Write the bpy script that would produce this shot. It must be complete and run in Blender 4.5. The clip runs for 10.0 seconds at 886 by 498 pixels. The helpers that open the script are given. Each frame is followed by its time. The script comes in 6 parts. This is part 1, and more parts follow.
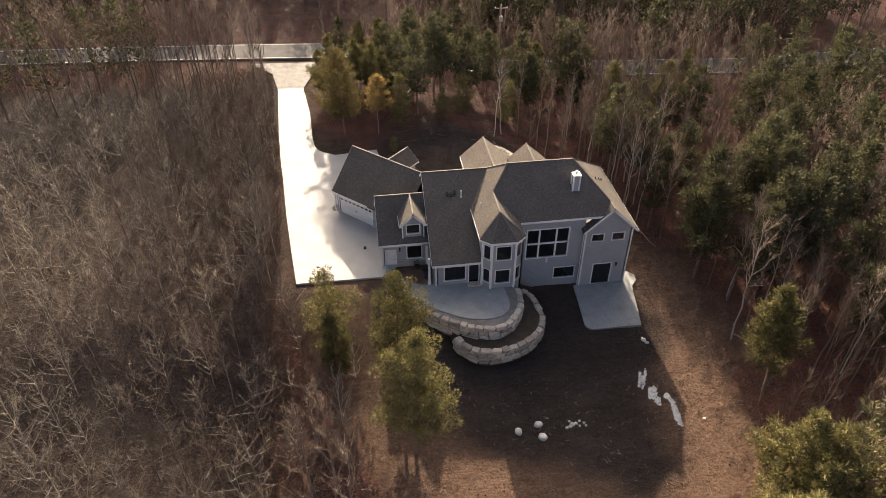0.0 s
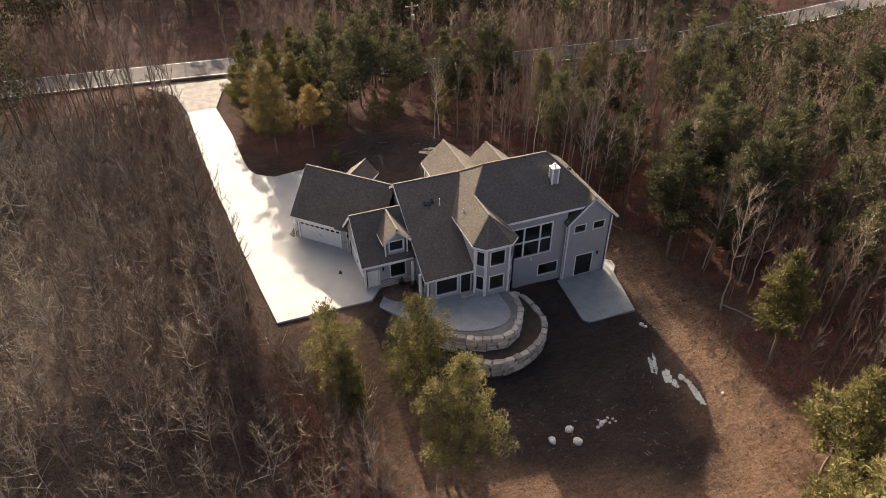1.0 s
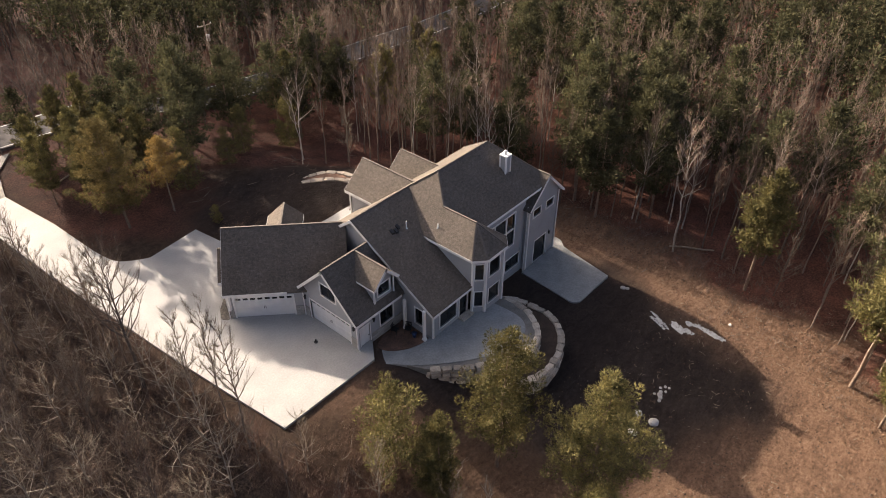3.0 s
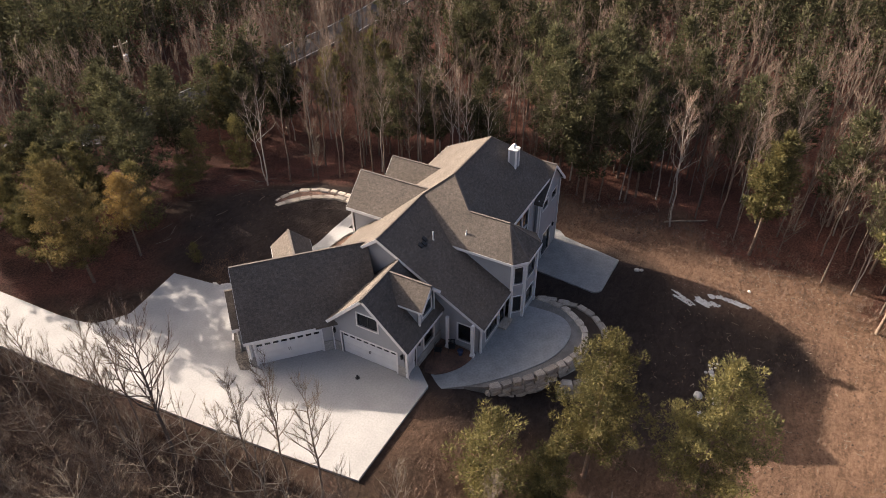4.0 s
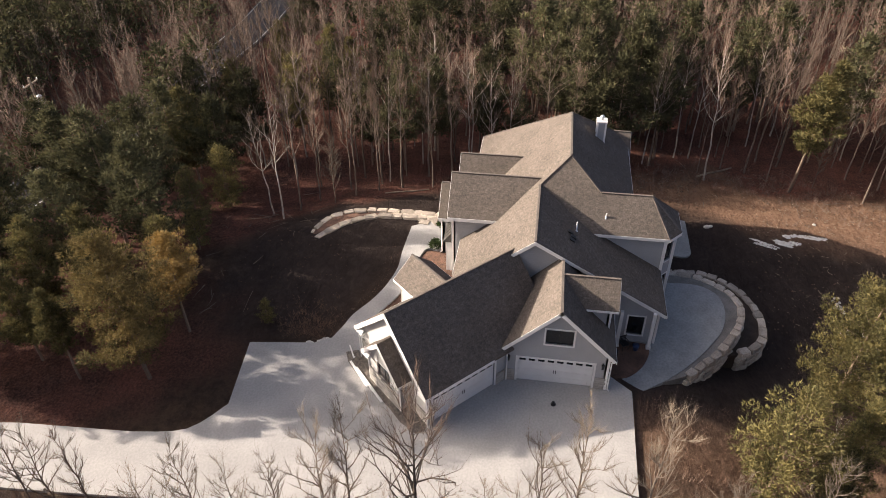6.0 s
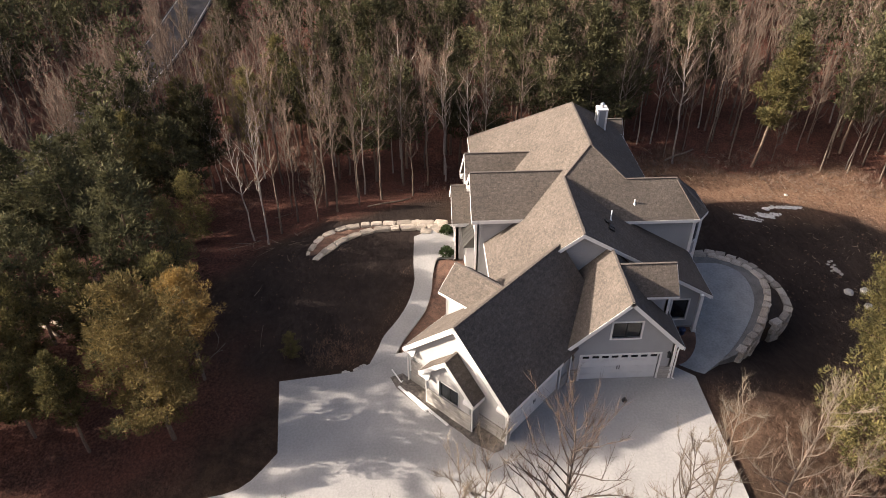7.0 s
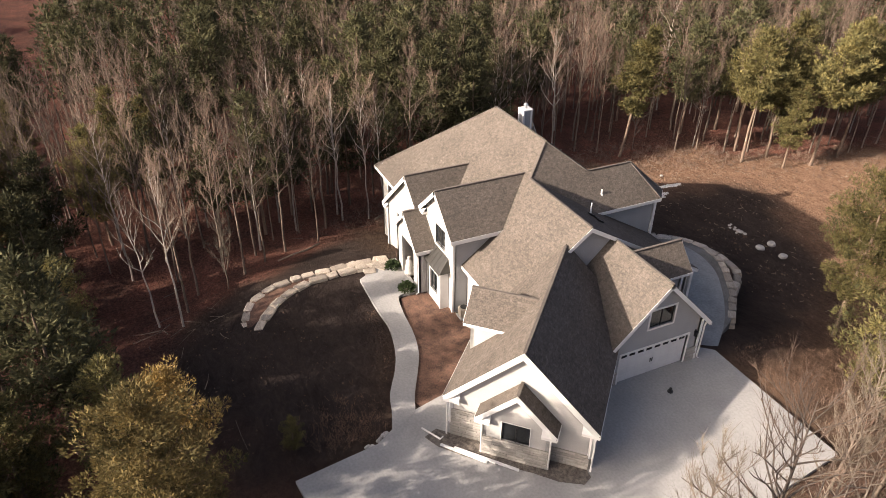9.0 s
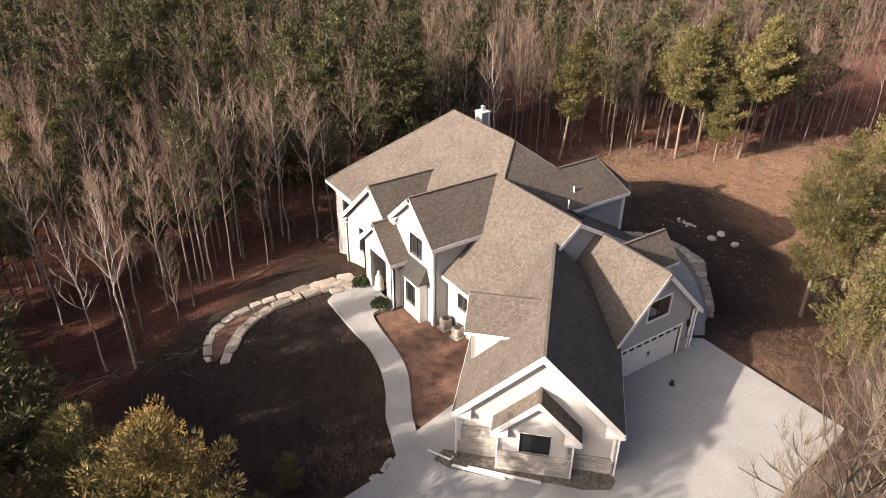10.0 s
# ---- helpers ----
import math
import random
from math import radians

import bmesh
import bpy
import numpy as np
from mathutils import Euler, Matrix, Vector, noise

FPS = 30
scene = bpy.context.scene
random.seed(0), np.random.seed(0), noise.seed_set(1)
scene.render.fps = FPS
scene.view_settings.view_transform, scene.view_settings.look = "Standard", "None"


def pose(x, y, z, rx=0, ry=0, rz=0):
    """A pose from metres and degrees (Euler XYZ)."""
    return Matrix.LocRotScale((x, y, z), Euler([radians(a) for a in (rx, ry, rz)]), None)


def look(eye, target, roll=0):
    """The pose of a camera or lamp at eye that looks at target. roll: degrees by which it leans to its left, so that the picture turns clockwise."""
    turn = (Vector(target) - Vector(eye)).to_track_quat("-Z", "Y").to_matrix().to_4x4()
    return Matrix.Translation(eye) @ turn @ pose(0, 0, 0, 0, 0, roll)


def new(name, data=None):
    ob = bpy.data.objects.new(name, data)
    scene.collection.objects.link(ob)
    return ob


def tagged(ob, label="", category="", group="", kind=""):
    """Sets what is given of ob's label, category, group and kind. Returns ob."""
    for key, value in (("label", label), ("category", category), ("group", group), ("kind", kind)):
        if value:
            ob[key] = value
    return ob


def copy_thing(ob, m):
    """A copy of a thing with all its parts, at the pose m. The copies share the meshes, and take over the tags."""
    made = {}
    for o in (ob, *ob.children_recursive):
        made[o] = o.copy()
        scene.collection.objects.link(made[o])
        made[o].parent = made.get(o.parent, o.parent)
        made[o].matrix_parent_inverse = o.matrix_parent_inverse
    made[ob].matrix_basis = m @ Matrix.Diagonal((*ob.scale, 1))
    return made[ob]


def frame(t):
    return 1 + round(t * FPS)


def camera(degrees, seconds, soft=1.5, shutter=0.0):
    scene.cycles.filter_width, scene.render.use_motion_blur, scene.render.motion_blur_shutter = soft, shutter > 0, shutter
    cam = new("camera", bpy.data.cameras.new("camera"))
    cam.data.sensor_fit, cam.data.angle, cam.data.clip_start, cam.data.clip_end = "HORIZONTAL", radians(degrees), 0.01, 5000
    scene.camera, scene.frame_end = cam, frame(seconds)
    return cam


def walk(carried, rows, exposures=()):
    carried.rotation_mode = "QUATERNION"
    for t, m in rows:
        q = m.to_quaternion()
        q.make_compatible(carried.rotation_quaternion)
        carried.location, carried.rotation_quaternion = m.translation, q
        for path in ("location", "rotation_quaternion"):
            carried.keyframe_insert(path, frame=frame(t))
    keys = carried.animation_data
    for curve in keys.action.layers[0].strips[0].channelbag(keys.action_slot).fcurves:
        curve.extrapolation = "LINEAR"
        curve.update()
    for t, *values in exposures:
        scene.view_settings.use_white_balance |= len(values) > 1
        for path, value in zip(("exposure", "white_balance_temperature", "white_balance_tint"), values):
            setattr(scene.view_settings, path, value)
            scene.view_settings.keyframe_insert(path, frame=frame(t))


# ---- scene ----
cam = camera(64.8, 10.0, soft=0.85)
METRES, EYE, TILT, LEAN, TURN = 107.0, 47.5, -38.0, 0.0, -8.0
ROWS = [
    (0.0, 0.0, 0.0, 0.0, 0.0, 0.0, 0.0),
    (0.5, -0.0514, 0.0204, 0.007, -4.54, -0.07, 3.42),
    (1.0, -0.1023, 0.0476, 0.017, -10.47, -0.61, 7.84),
    (1.5, -0.1489, 0.0786, 0.0296, -16.27, -1.52, 12.08),
    (2.0, -0.1925, 0.1145, 0.0456, -22.03, -2.81, 16.11),
    (2.5, -0.2308, 0.1551, 0.0647, -28.29, -4.64, 20.11),
    (4.0, -0.3133, 0.2961, 0.1404, -46.76, -12.61, 30.08),
    (4.5, -0.3335, 0.3484, 0.1684, -52.12, -15.33, 32.21),
    (5.0, -0.3488, 0.3997, 0.196, -57.48, -18.18, 34.0),
    (5.5, -0.3594, 0.4532, 0.2236, -63.13, -21.26, 35.53),
    (6.0, -0.3659, 0.502, 0.2482, -68.86, -24.36, 36.77),
    (7.5, -0.3554, 0.6299, 0.3083, -90.58, -35.56, 38.08),
    (8.0, -0.3431, 0.6628, 0.3204, -97.74, -38.87, 37.66),
    (8.5, -0.3296, 0.6912, 0.3301, -104.52, -42.0, 36.81),
    (9.0, -0.3149, 0.7159, 0.3363, -110.69, -44.64, 35.71),
    (9.5, -0.3004, 0.7362, 0.3392, -115.82, -46.63, 34.52),
    (10.0, -0.2854, 0.7553, 0.3415, -120.98, -48.52, 33.12),
]
walk(cam, [(t, pose(0, 0, EYE, TILT, LEAN, TURN) @ pose(METRES * x, METRES * y, METRES * z, 90 + pitch, roll, yaw)) for t, x, y, z, yaw, pitch, roll in ROWS],
     exposures=[(0.0, 2.05, 7200, 9), (2.5, 1.84, 7000, 11), (5.0, 1.58, 6550, 12), (10.0, 1.38, 6600, 12)])

# ---- world, sun and exposure ----
SUN_EL, SUN_AZ = 23.3, 2.1          # degrees; azimuth from +y towards +x
world = bpy.data.worlds.new("world")
scene.world = world
world.use_nodes = True
wn = world.node_tree.nodes
sky = wn.new("ShaderNodeTexSky")
sky.sky_type = "NISHITA"
sky.sun_disc = False
sky.sun_elevation = radians(SUN_EL)
sky.sun_rotation = radians(SUN_AZ)
sky.air_density, sky.dust_density, sky.ozone_density = 0.45, 5.0, 0.4
world.node_tree.links.new(sky.outputs[0], wn["Background"].inputs[0])
wn["Background"].inputs[1].default_value = 0.102
sun = new("sun", bpy.data.lights.new("sun", "SUN"))
sun.data.energy = 4.5
sun.data.angle = radians(0.6)
sun.data.color = (1.0, 0.88, 0.76)
ca, sa, ce, se = math.cos(radians(SUN_AZ)), math.sin(radians(SUN_AZ)), math.cos(radians(SUN_EL)), math.sin(radians(SUN_EL))
sun.matrix_world = look((200 * sa * ce, 200 * ca * ce, 200 * se), (0, 0, 0))


# ---- materials ----
def mat(name, base, dark=None, rough=0.8, scale=3.0, fine=40.0, bump=0.15, metal=0.0, per_object=0.0, spec=0.3, coords="Object"):
    """A surface with variation at two scales between two tones, and a fine relief."""
    m = bpy.data.materials.new(name)
    m.use_nodes = True
    n, l = m.node_tree.nodes, m.node_tree.links
    b = n["Principled BSDF"]
    b.inputs["Roughness"].default_value = rough
    b.inputs["Metallic"].default_value = metal
    b.inputs["Specular IOR Level"].default_value = spec
    tc = n.new("ShaderNodeTexCoord")
    n1, n2 = n.new("ShaderNodeTexNoise"), n.new("ShaderNodeTexNoise")
    n1.inputs["Scale"].default_value, n1.inputs["Detail"].default_value = scale, 5
    n2.inputs["Scale"].default_value, n2.inputs["Detail"].default_value = fine, 4
    for k in (n1, n2):
        l.new(tc.outputs[coords], k.inputs["Vector"])
    mixf = n.new("ShaderNodeMath")
    mixf.operation = "MULTIPLY_ADD"
    mixf.inputs[1].default_value = 0.5
    half = n.new("ShaderNodeMath")
    half.operation = "MULTIPLY"
    half.inputs[1].default_value = 0.5
    l.new(n2.outputs[0], half.inputs[0])
    l.new(n1.outputs[0], mixf.inputs[0])
    l.new(half.outputs[0], mixf.inputs[2])
    ramp = n.new("ShaderNodeValToRGB")
    dark = dark or tuple(c * 0.65 for c in base)
    ramp.color_ramp.elements[0].position, ramp.color_ramp.elements[1].position = 0.36, 0.62
    ramp.color_ramp.elements[0].color, ramp.color_ramp.elements[1].color = (*dark, 1), (*base, 1)
    l.new(mixf.outputs[0], ramp.inputs[0])
    out = ramp.outputs[0]
    if per_object:
        info, mul, hsv = n.new("ShaderNodeObjectInfo"), n.new("ShaderNodeMapRange"), n.new("ShaderNodeHueSaturation")
        mul.inputs["To Min"].default_value, mul.inputs["To Max"].default_value = 1 - per_object, 1 + per_object
        l.new(info.outputs["Random"], mul.inputs["Value"])
        l.new(mul.outputs[0], hsv.inputs["Value"])
        l.new(out, hsv.inputs["Color"])
        out = hsv.outputs[0]
    l.new(out, b.inputs["Base Color"])
    if bump:
        bp = n.new("ShaderNodeBump")
        bp.inputs["Strength"].default_value, bp.inputs["Distance"].default_value = bump, 0.05
        l.new(n2.outputs[0], bp.inputs["Height"])
        l.new(bp.outputs[0], b.inputs["Normal"])
    return m


def shingle_material():
    """Laminated shingles: short courses of mixed brown and grey tabs, mottled and weathered."""
    m = bpy.data.materials.new("asphalt_shingle")
    m.use_nodes = True
    n, l = m.node_tree.nodes, m.node_tree.links
    b = n["Principled BSDF"]
    b.inputs["Roughness"].default_value, b.inputs["Specular IOR Level"].default_value = 1.0, 0.05
    uv = n.new("ShaderNodeUVMap")
    warp, wmix = n.new("ShaderNodeTexNoise"), n.new("ShaderNodeMix")
    warp.inputs["Scale"].default_value, warp.inputs["Detail"].default_value = 6.0, 2
    wmix.data_type, wmix.blend_type = "RGBA", "LINEAR_LIGHT"
    wmix.inputs[0].default_value = 0.035
    l.new(uv.outputs[0], warp.inputs["Vector"])
    l.new(uv.outputs[0], wmix.inputs[6])
    l.new(warp.outputs["Color"], wmix.inputs[7])
    br = n.new("ShaderNodeTexBrick")
    br.inputs["Scale"].default_value = 1.0
    br.inputs["Brick Width"].default_value, br.inputs["Row Height"].default_value = 0.22, 0.16
    br.offset, br.offset_frequency, br.squash, br.squash_frequency = 0.37, 3, 1.0, 2
    br.inputs["Mortar Size"].default_value, br.inputs["Mortar Smooth"].default_value = 0.012, 0.5
    br.inputs["Color1"].default_value, br.inputs["Color2"].default_value = (0.126, 0.106, 0.088, 1), (0.095, 0.082, 0.07, 1)
    br.inputs["Mortar"].default_value = (0.10, 0.084, 0.072, 1)
    l.new(wmix.outputs[2], br.inputs["Vector"])
    out = br.outputs["Color"]
    for scale, detail, lo, hi in ((0.5, 5, 0.9, 1.1), (4.0, 5, 0.84, 1.16), (11.0, 4, 0.74, 1.3)):
        no, hs, mr = n.new("ShaderNodeTexNoise"), n.new("ShaderNodeHueSaturation"), n.new("ShaderNodeMapRange")
        no.inputs["Scale"].default_value, no.inputs["Detail"].default_value = scale, detail
        l.new(uv.outputs[0], no.inputs["Vector"])
        mr.inputs["From Min"].default_value, mr.inputs["From Max"].default_value = 0.3, 0.7
        mr.inputs["To Min"].default_value, mr.inputs["To Max"].default_value = lo, hi
        l.new(no.outputs[0], mr.inputs["Value"])
        l.new(mr.outputs[0], hs.inputs["Value"])
        l.new(out, hs.inputs["Color"])
        out = hs.outputs[0]
    l.new(out, b.inputs["Base Color"])
    bp = n.new("ShaderNodeBump")
    bp.inputs["Strength"].default_value, bp.inputs["Distance"].default_value = 0.5, 0.02
    l.new(br.outputs["Fac"], bp.inputs["Height"])
    bp.invert = True
    l.new(bp.outputs[0], b.inputs["Normal"])
    return m


def leafy(m, amount=0.24):
    """Lets light shine through thin leaves and needles."""
    n, l = m.node_tree.nodes, m.node_tree.links
    b = n["Principled BSDF"]
    tr, mx = n.new("ShaderNodeBsdfTranslucent"), n.new("ShaderNodeMixShader")
    l.new(b.inputs["Base Color"].links[0].from_socket, tr.inputs["Color"])
    mx.inputs[0].default_value = amount
    l.new(b.outputs[0], mx.inputs[1])
    l.new(tr.outputs[0], mx.inputs[2])
    l.new(mx.outputs[0], n["Material Output"].inputs["Surface"])
    return m


def siding_material(name, base, lap=0.17):
    """Horizontal lap boards: a saw-tooth relief over the wall's height."""
    m = mat(name, base, tuple(c * 0.86 for c in base), rough=0.6, scale=0.8, fine=14.0, bump=0.0, coords="UV")
    n, l = m.node_tree.nodes, m.node_tree.links
    uv, sep, mod = n.new("ShaderNodeUVMap"), n.new("ShaderNodeSeparateXYZ"), n.new("ShaderNodeMath")
    mod.operation = "MODULO"
    mod.inputs[1].default_value = lap
    add = n.new("ShaderNodeMath")
    add.inputs[1].default_value = 50.0 * lap
    l.new(uv.outputs[0], sep.inputs[0])
    l.new(sep.outputs[1], add.inputs[0])
    l.new(add.outputs[0], mod.inputs[0])
    bp = n.new("ShaderNodeBump")
    bp.inputs["Strength"].default_value, bp.inputs["Distance"].default_value = 1.0, 0.12
    bp.invert = True
    l.new(mod.outputs[0], bp.inputs["Height"])
    l.new(bp.outputs[0], n["Principled BSDF"].inputs["Normal"])
    return m


def ground_material():
    m = bpy.data.materials.new("ground")
    m.use_nodes = True
    n, l = m.node_tree.nodes, m.node_tree.links
    b = n["Principled BSDF"]
    b.inputs["Roughness"].default_value, b.inputs["Specular IOR Level"].default_value = 0.95, 0.05
    b.inputs["Diffuse Roughness"].default_value = 1.0
    tc, at, sep = n.new("ShaderNodeTexCoord"), n.new("ShaderNodeAttribute"), n.new("ShaderNodeSeparateColor")
    at.attribute_name = "zone"
    l.new(at.outputs["Color"], sep.inputs[0])

    def noise_at(scale, detail=6, rough=0.6, stretch=None):
        t = n.new("ShaderNodeTexNoise")
        t.inputs["Scale"].default_value, t.inputs["Detail"].default_value, t.inputs["Roughness"].default_value = scale, detail, rough
        if stretch:
            t.inputs["Distortion"].default_value = 1.2
            mp = n.new("ShaderNodeMapping")
            mp.inputs["Rotation"].default_value[2], mp.inputs["Scale"].default_value = radians(stretch[0]), (stretch[1], 1, 1)
            l.new(tc.outputs["Object"], mp.inputs[0])
            l.new(mp.outputs[0], t.inputs["Vector"])
        else:
            l.new(tc.outputs["Object"], t.inputs["Vector"])
        return t.outputs[0]

    def ramp(src, a, c, lo=0.35, hi=0.65):
        r = n.new("ShaderNodeValToRGB")
        r.color_ramp.elements[0].position, r.color_ramp.elements[1].position = lo, hi
        r.color_ramp.elements[0].color, r.color_ramp.elements[1].color = (*a, 1), (*c, 1)
        l.new(src, r.inputs[0])
        return r.outputs[0]

    def mix(f, a, c, kind="MIX"):
        x = n.new("ShaderNodeMix")
        x.data_type, x.blend_type = "RGBA", kind
        if isinstance(f, float):
            x.inputs[0].default_value = f
        else:
            l.new(f, x.inputs[0])
        l.new(a, x.inputs[6])
        l.new(c, x.inputs[7])
        return x.outputs[2]

    red = mix(0.5, ramp(noise_at(0.35), LITTER_A, LITTER_B), ramp(noise_at(5.0, 8, 0.8), LITTER_C, LITTER_D, 0.42, 0.64))
    grey = mix(0.5, ramp(noise_at(0.3), (0.07, 0.053, 0.042), (0.14, 0.098, 0.075)), ramp(noise_at(6.0, 8, 0.75), (0.04, 0.032, 0.026), (0.2, 0.145, 0.11), 0.4, 0.62))
    litter = mix(at.outputs["Alpha"], red, grey)
    tracks = mix(ramp(noise_at(0.12, 2), (0, 0, 0), (1, 1, 1), 0.44, 0.56), ramp(noise_at(1.5, 8, 0.75, (62, 0.38)), TAN_C, TAN_D, 0.38, 0.62), ramp(noise_at(1.3, 8, 0.75, (-25, 0.45)), TAN_C, TAN_D, 0.38, 0.62))
    grit = ramp(noise_at(3.2, 8, 0.85), TAN_C, TAN_D, 0.36, 0.64)
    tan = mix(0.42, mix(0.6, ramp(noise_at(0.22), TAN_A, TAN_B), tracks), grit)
    soil = mix(0.5, ramp(noise_at(0.3), SOIL_A, SOIL_B), ramp(noise_at(1.6, 9, 0.85), SOIL_C, SOIL_D, 0.4, 0.6))
    shadowed_soil = mix(0.5, ramp(noise_at(0.25), SHADE_SOIL_A, SHADE_SOIL_B), ramp(noise_at(1.4, 9, 0.8, (20, 0.5)), SHADE_SOIL_C, SHADE_SOIL_D, 0.36, 0.66))
    col = mix(sep.outputs[0], mix(sep.outputs[1], mix(sep.outputs[2], litter, soil), tan), shadowed_soil)
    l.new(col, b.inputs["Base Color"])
    bp = n.new("ShaderNodeBump")
    bp.inputs["Strength"].default_value, bp.inputs["Distance"].default_value = 1.0, 0.5
    l.new(noise_at(3.5, 9, 0.75), bp.inputs["Height"])
    ruts = n.new("ShaderNodeBump")
    ruts.inputs["Strength"].default_value, ruts.inputs["Distance"].default_value = 0.55, 0.5
    l.new(mix(ramp(noise_at(0.12, 2), (0, 0, 0), (1, 1, 1), 0.44, 0.56), noise_at(1.0, 6, 0.7, (58, 0.34)), noise_at(0.8, 6, 0.7, (-25, 0.36))), ruts.inputs["Height"])
    l.new(bp.outputs[0], ruts.inputs["Normal"])
    l.new(ruts.outputs[0], b.inputs["Normal"])
    return m


LITTER_A, LITTER_B, LITTER_C, LITTER_D = (0.075, 0.041, 0.032), (0.235, 0.095, 0.067), (0.036, 0.024, 0.02), (0.33, 0.16, 0.115)
TAN_A, TAN_B, TAN_C, TAN_D = (0.172, 0.097, 0.061), (0.262, 0.158, 0.101), (0.06, 0.034, 0.023), (0.39, 0.243, 0.16)
SOIL_A, SOIL_B, SOIL_C, SOIL_D = (0.062, 0.042, 0.031), (0.11, 0.074, 0.053), (0.04, 0.028, 0.021), (0.13, 0.087, 0.06)
# dark soil tones, with shade of house and front pines put into them
SHADE_SOIL_A, SHADE_SOIL_B, SHADE_SOIL_C, SHADE_SOIL_D = (0.042, 0.032, 0.028), (0.076, 0.057, 0.048), (0.027, 0.021, 0.019), (0.102, 0.076, 0.063)

M_GROUND = ground_material()
M_SHINGLE = shingle_material()
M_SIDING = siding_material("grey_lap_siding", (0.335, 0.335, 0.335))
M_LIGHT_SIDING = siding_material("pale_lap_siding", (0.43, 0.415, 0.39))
M_TRIM = mat("white_trim_paint", (0.74, 0.72, 0.69), (0.66, 0.64, 0.61), rough=0.5, scale=2.0, bump=0.03)
M_RIDGE = mat("ridge_shingle", (0.135, 0.115, 0.098), (0.09, 0.076, 0.065), rough=0.9, scale=2.0, fine=20.0, bump=0.3)
M_DOOR = mat("white_door_paint", (0.68, 0.67, 0.65), (0.60, 0.59, 0.57), rough=0.45, scale=1.5, bump=0.02)
M_CONCRETE = mat("broom_finished_concrete", (0.36, 0.348, 0.33), (0.275, 0.268, 0.254), rough=0.85, scale=0.45, fine=7.0, bump=0.12)
M_STAMPED = mat("stamped_grey_concrete", (0.315, 0.312, 0.298), (0.215, 0.213, 0.206), rough=0.7, scale=0.8, fine=6.0, bump=0.25)
M_STONE = mat("limestone_block", (0.52, 0.45, 0.365), (0.27, 0.225, 0.178), rough=0.9, scale=1.5, fine=10.0, bump=0.6, per_object=0.3)
M_VENEER = mat("stone_veneer", (0.41, 0.38, 0.34), (0.27, 0.25, 0.222), rough=0.9, scale=2.5, fine=14.0, bump=0.5, per_object=0.16)
M_MORTAR = mat("veneer_mortar", (0.30, 0.28, 0.25), rough=0.95, scale=4.0)
M_ASPHALT = mat("road_asphalt", (0.125, 0.116, 0.11), (0.08, 0.074, 0.07), rough=1.0, scale=0.6, fine=20.0, spec=0.03)
M_ROAD_PAINT = mat("worn_road_paint", (0.62, 0.60, 0.56), (0.38, 0.36, 0.34), rough=0.95, scale=1.0, fine=12.0, spec=0.05)
M_GRAVEL = mat("grey_gravel", (0.23, 0.212, 0.19), (0.12, 0.11, 0.097), rough=0.95, scale=1.0, fine=18.0, bump=0.6)
M_BARK_GREY = mat("grey_bark", (0.185, 0.145, 0.113), (0.10, 0.076, 0.058), rough=0.95, scale=6.0, fine=30.0, bump=0.5, per_object=0.3)
M_BARK_PALE = mat("pale_bark", (0.39, 0.345, 0.295), (0.22, 0.19, 0.155), rough=0.9, scale=5.0, fine=30.0, bump=0.4, per_object=0.2)
M_BARK_PINE = mat("pine_bark", (0.23, 0.165, 0.12), (0.12, 0.085, 0.062), rough=0.95, scale=6.0, fine=30.0, bump=0.6, per_object=0.2)
M_TWIG = mat("brown_twigs", (0.188, 0.13, 0.096), (0.076, 0.052, 0.039), rough=0.9, scale=1.0, fine=8.0, bump=0.0, per_object=0.35)
M_TWIG_FAR = mat("olive_brown_twigs", (0.125, 0.093, 0.062), (0.058, 0.045, 0.032), rough=0.9, scale=0.15, fine=3.0, bump=0.0)
M_BARK_DARK = mat("dark_grey_bark", (0.11, 0.088, 0.072), (0.055, 0.044, 0.037), rough=0.95, scale=6.0, fine=30.0, bump=0.5)
M_BARK_THICKET = mat("grey_young_bark", (0.25, 0.208, 0.166), (0.14, 0.115, 0.092), rough=0.9, scale=5.0, fine=30.0, bump=0.3)
M_TWIG_PALE = mat("pale_twigs", (0.215, 0.175, 0.13), (0.092, 0.074, 0.056), rough=0.9, scale=1.0, fine=8.0, bump=0.0, per_object=0.25)
M_NEEDLE = mat("pine_needles", (0.215, 0.178, 0.07), (0.04, 0.046, 0.024), spec=0.08, rough=0.9, scale=0.9, fine=5.0, bump=0.0, per_object=0.3)
M_NEEDLE_DARK = mat("dark_pine_needles", (0.125, 0.115, 0.056), (0.028, 0.032, 0.02), spec=0.08, rough=0.9, scale=0.9, fine=5.0, bump=0.0, per_object=0.3)
M_NEEDLE_GOLD = mat("olive_gold_needles", (0.215, 0.158, 0.062), (0.04, 0.043, 0.023), spec=0.08, rough=0.9, scale=0.5, fine=5.0, bump=0.0)
M_LEAF_GOLD = mat("golden_leaves", (0.29, 0.19, 0.06), (0.15, 0.105, 0.04), rough=0.8, scale=1.0, fine=6.0, bump=0.0)
M_SHRUB = mat("boxwood_leaves", (0.06, 0.085, 0.03), (0.03, 0.045, 0.018), rough=0.7, scale=3.0, fine=15.0, bump=0.0)
for leaf_mat in (M_NEEDLE, M_NEEDLE_DARK, M_NEEDLE_GOLD, M_LEAF_GOLD, M_SHRUB):
    leafy(leaf_mat)
M_STRAW = mat("straw_mulch", (0.20, 0.112, 0.075), (0.055, 0.034, 0.026), rough=0.95, scale=1.5, fine=16.0, bump=0.7)
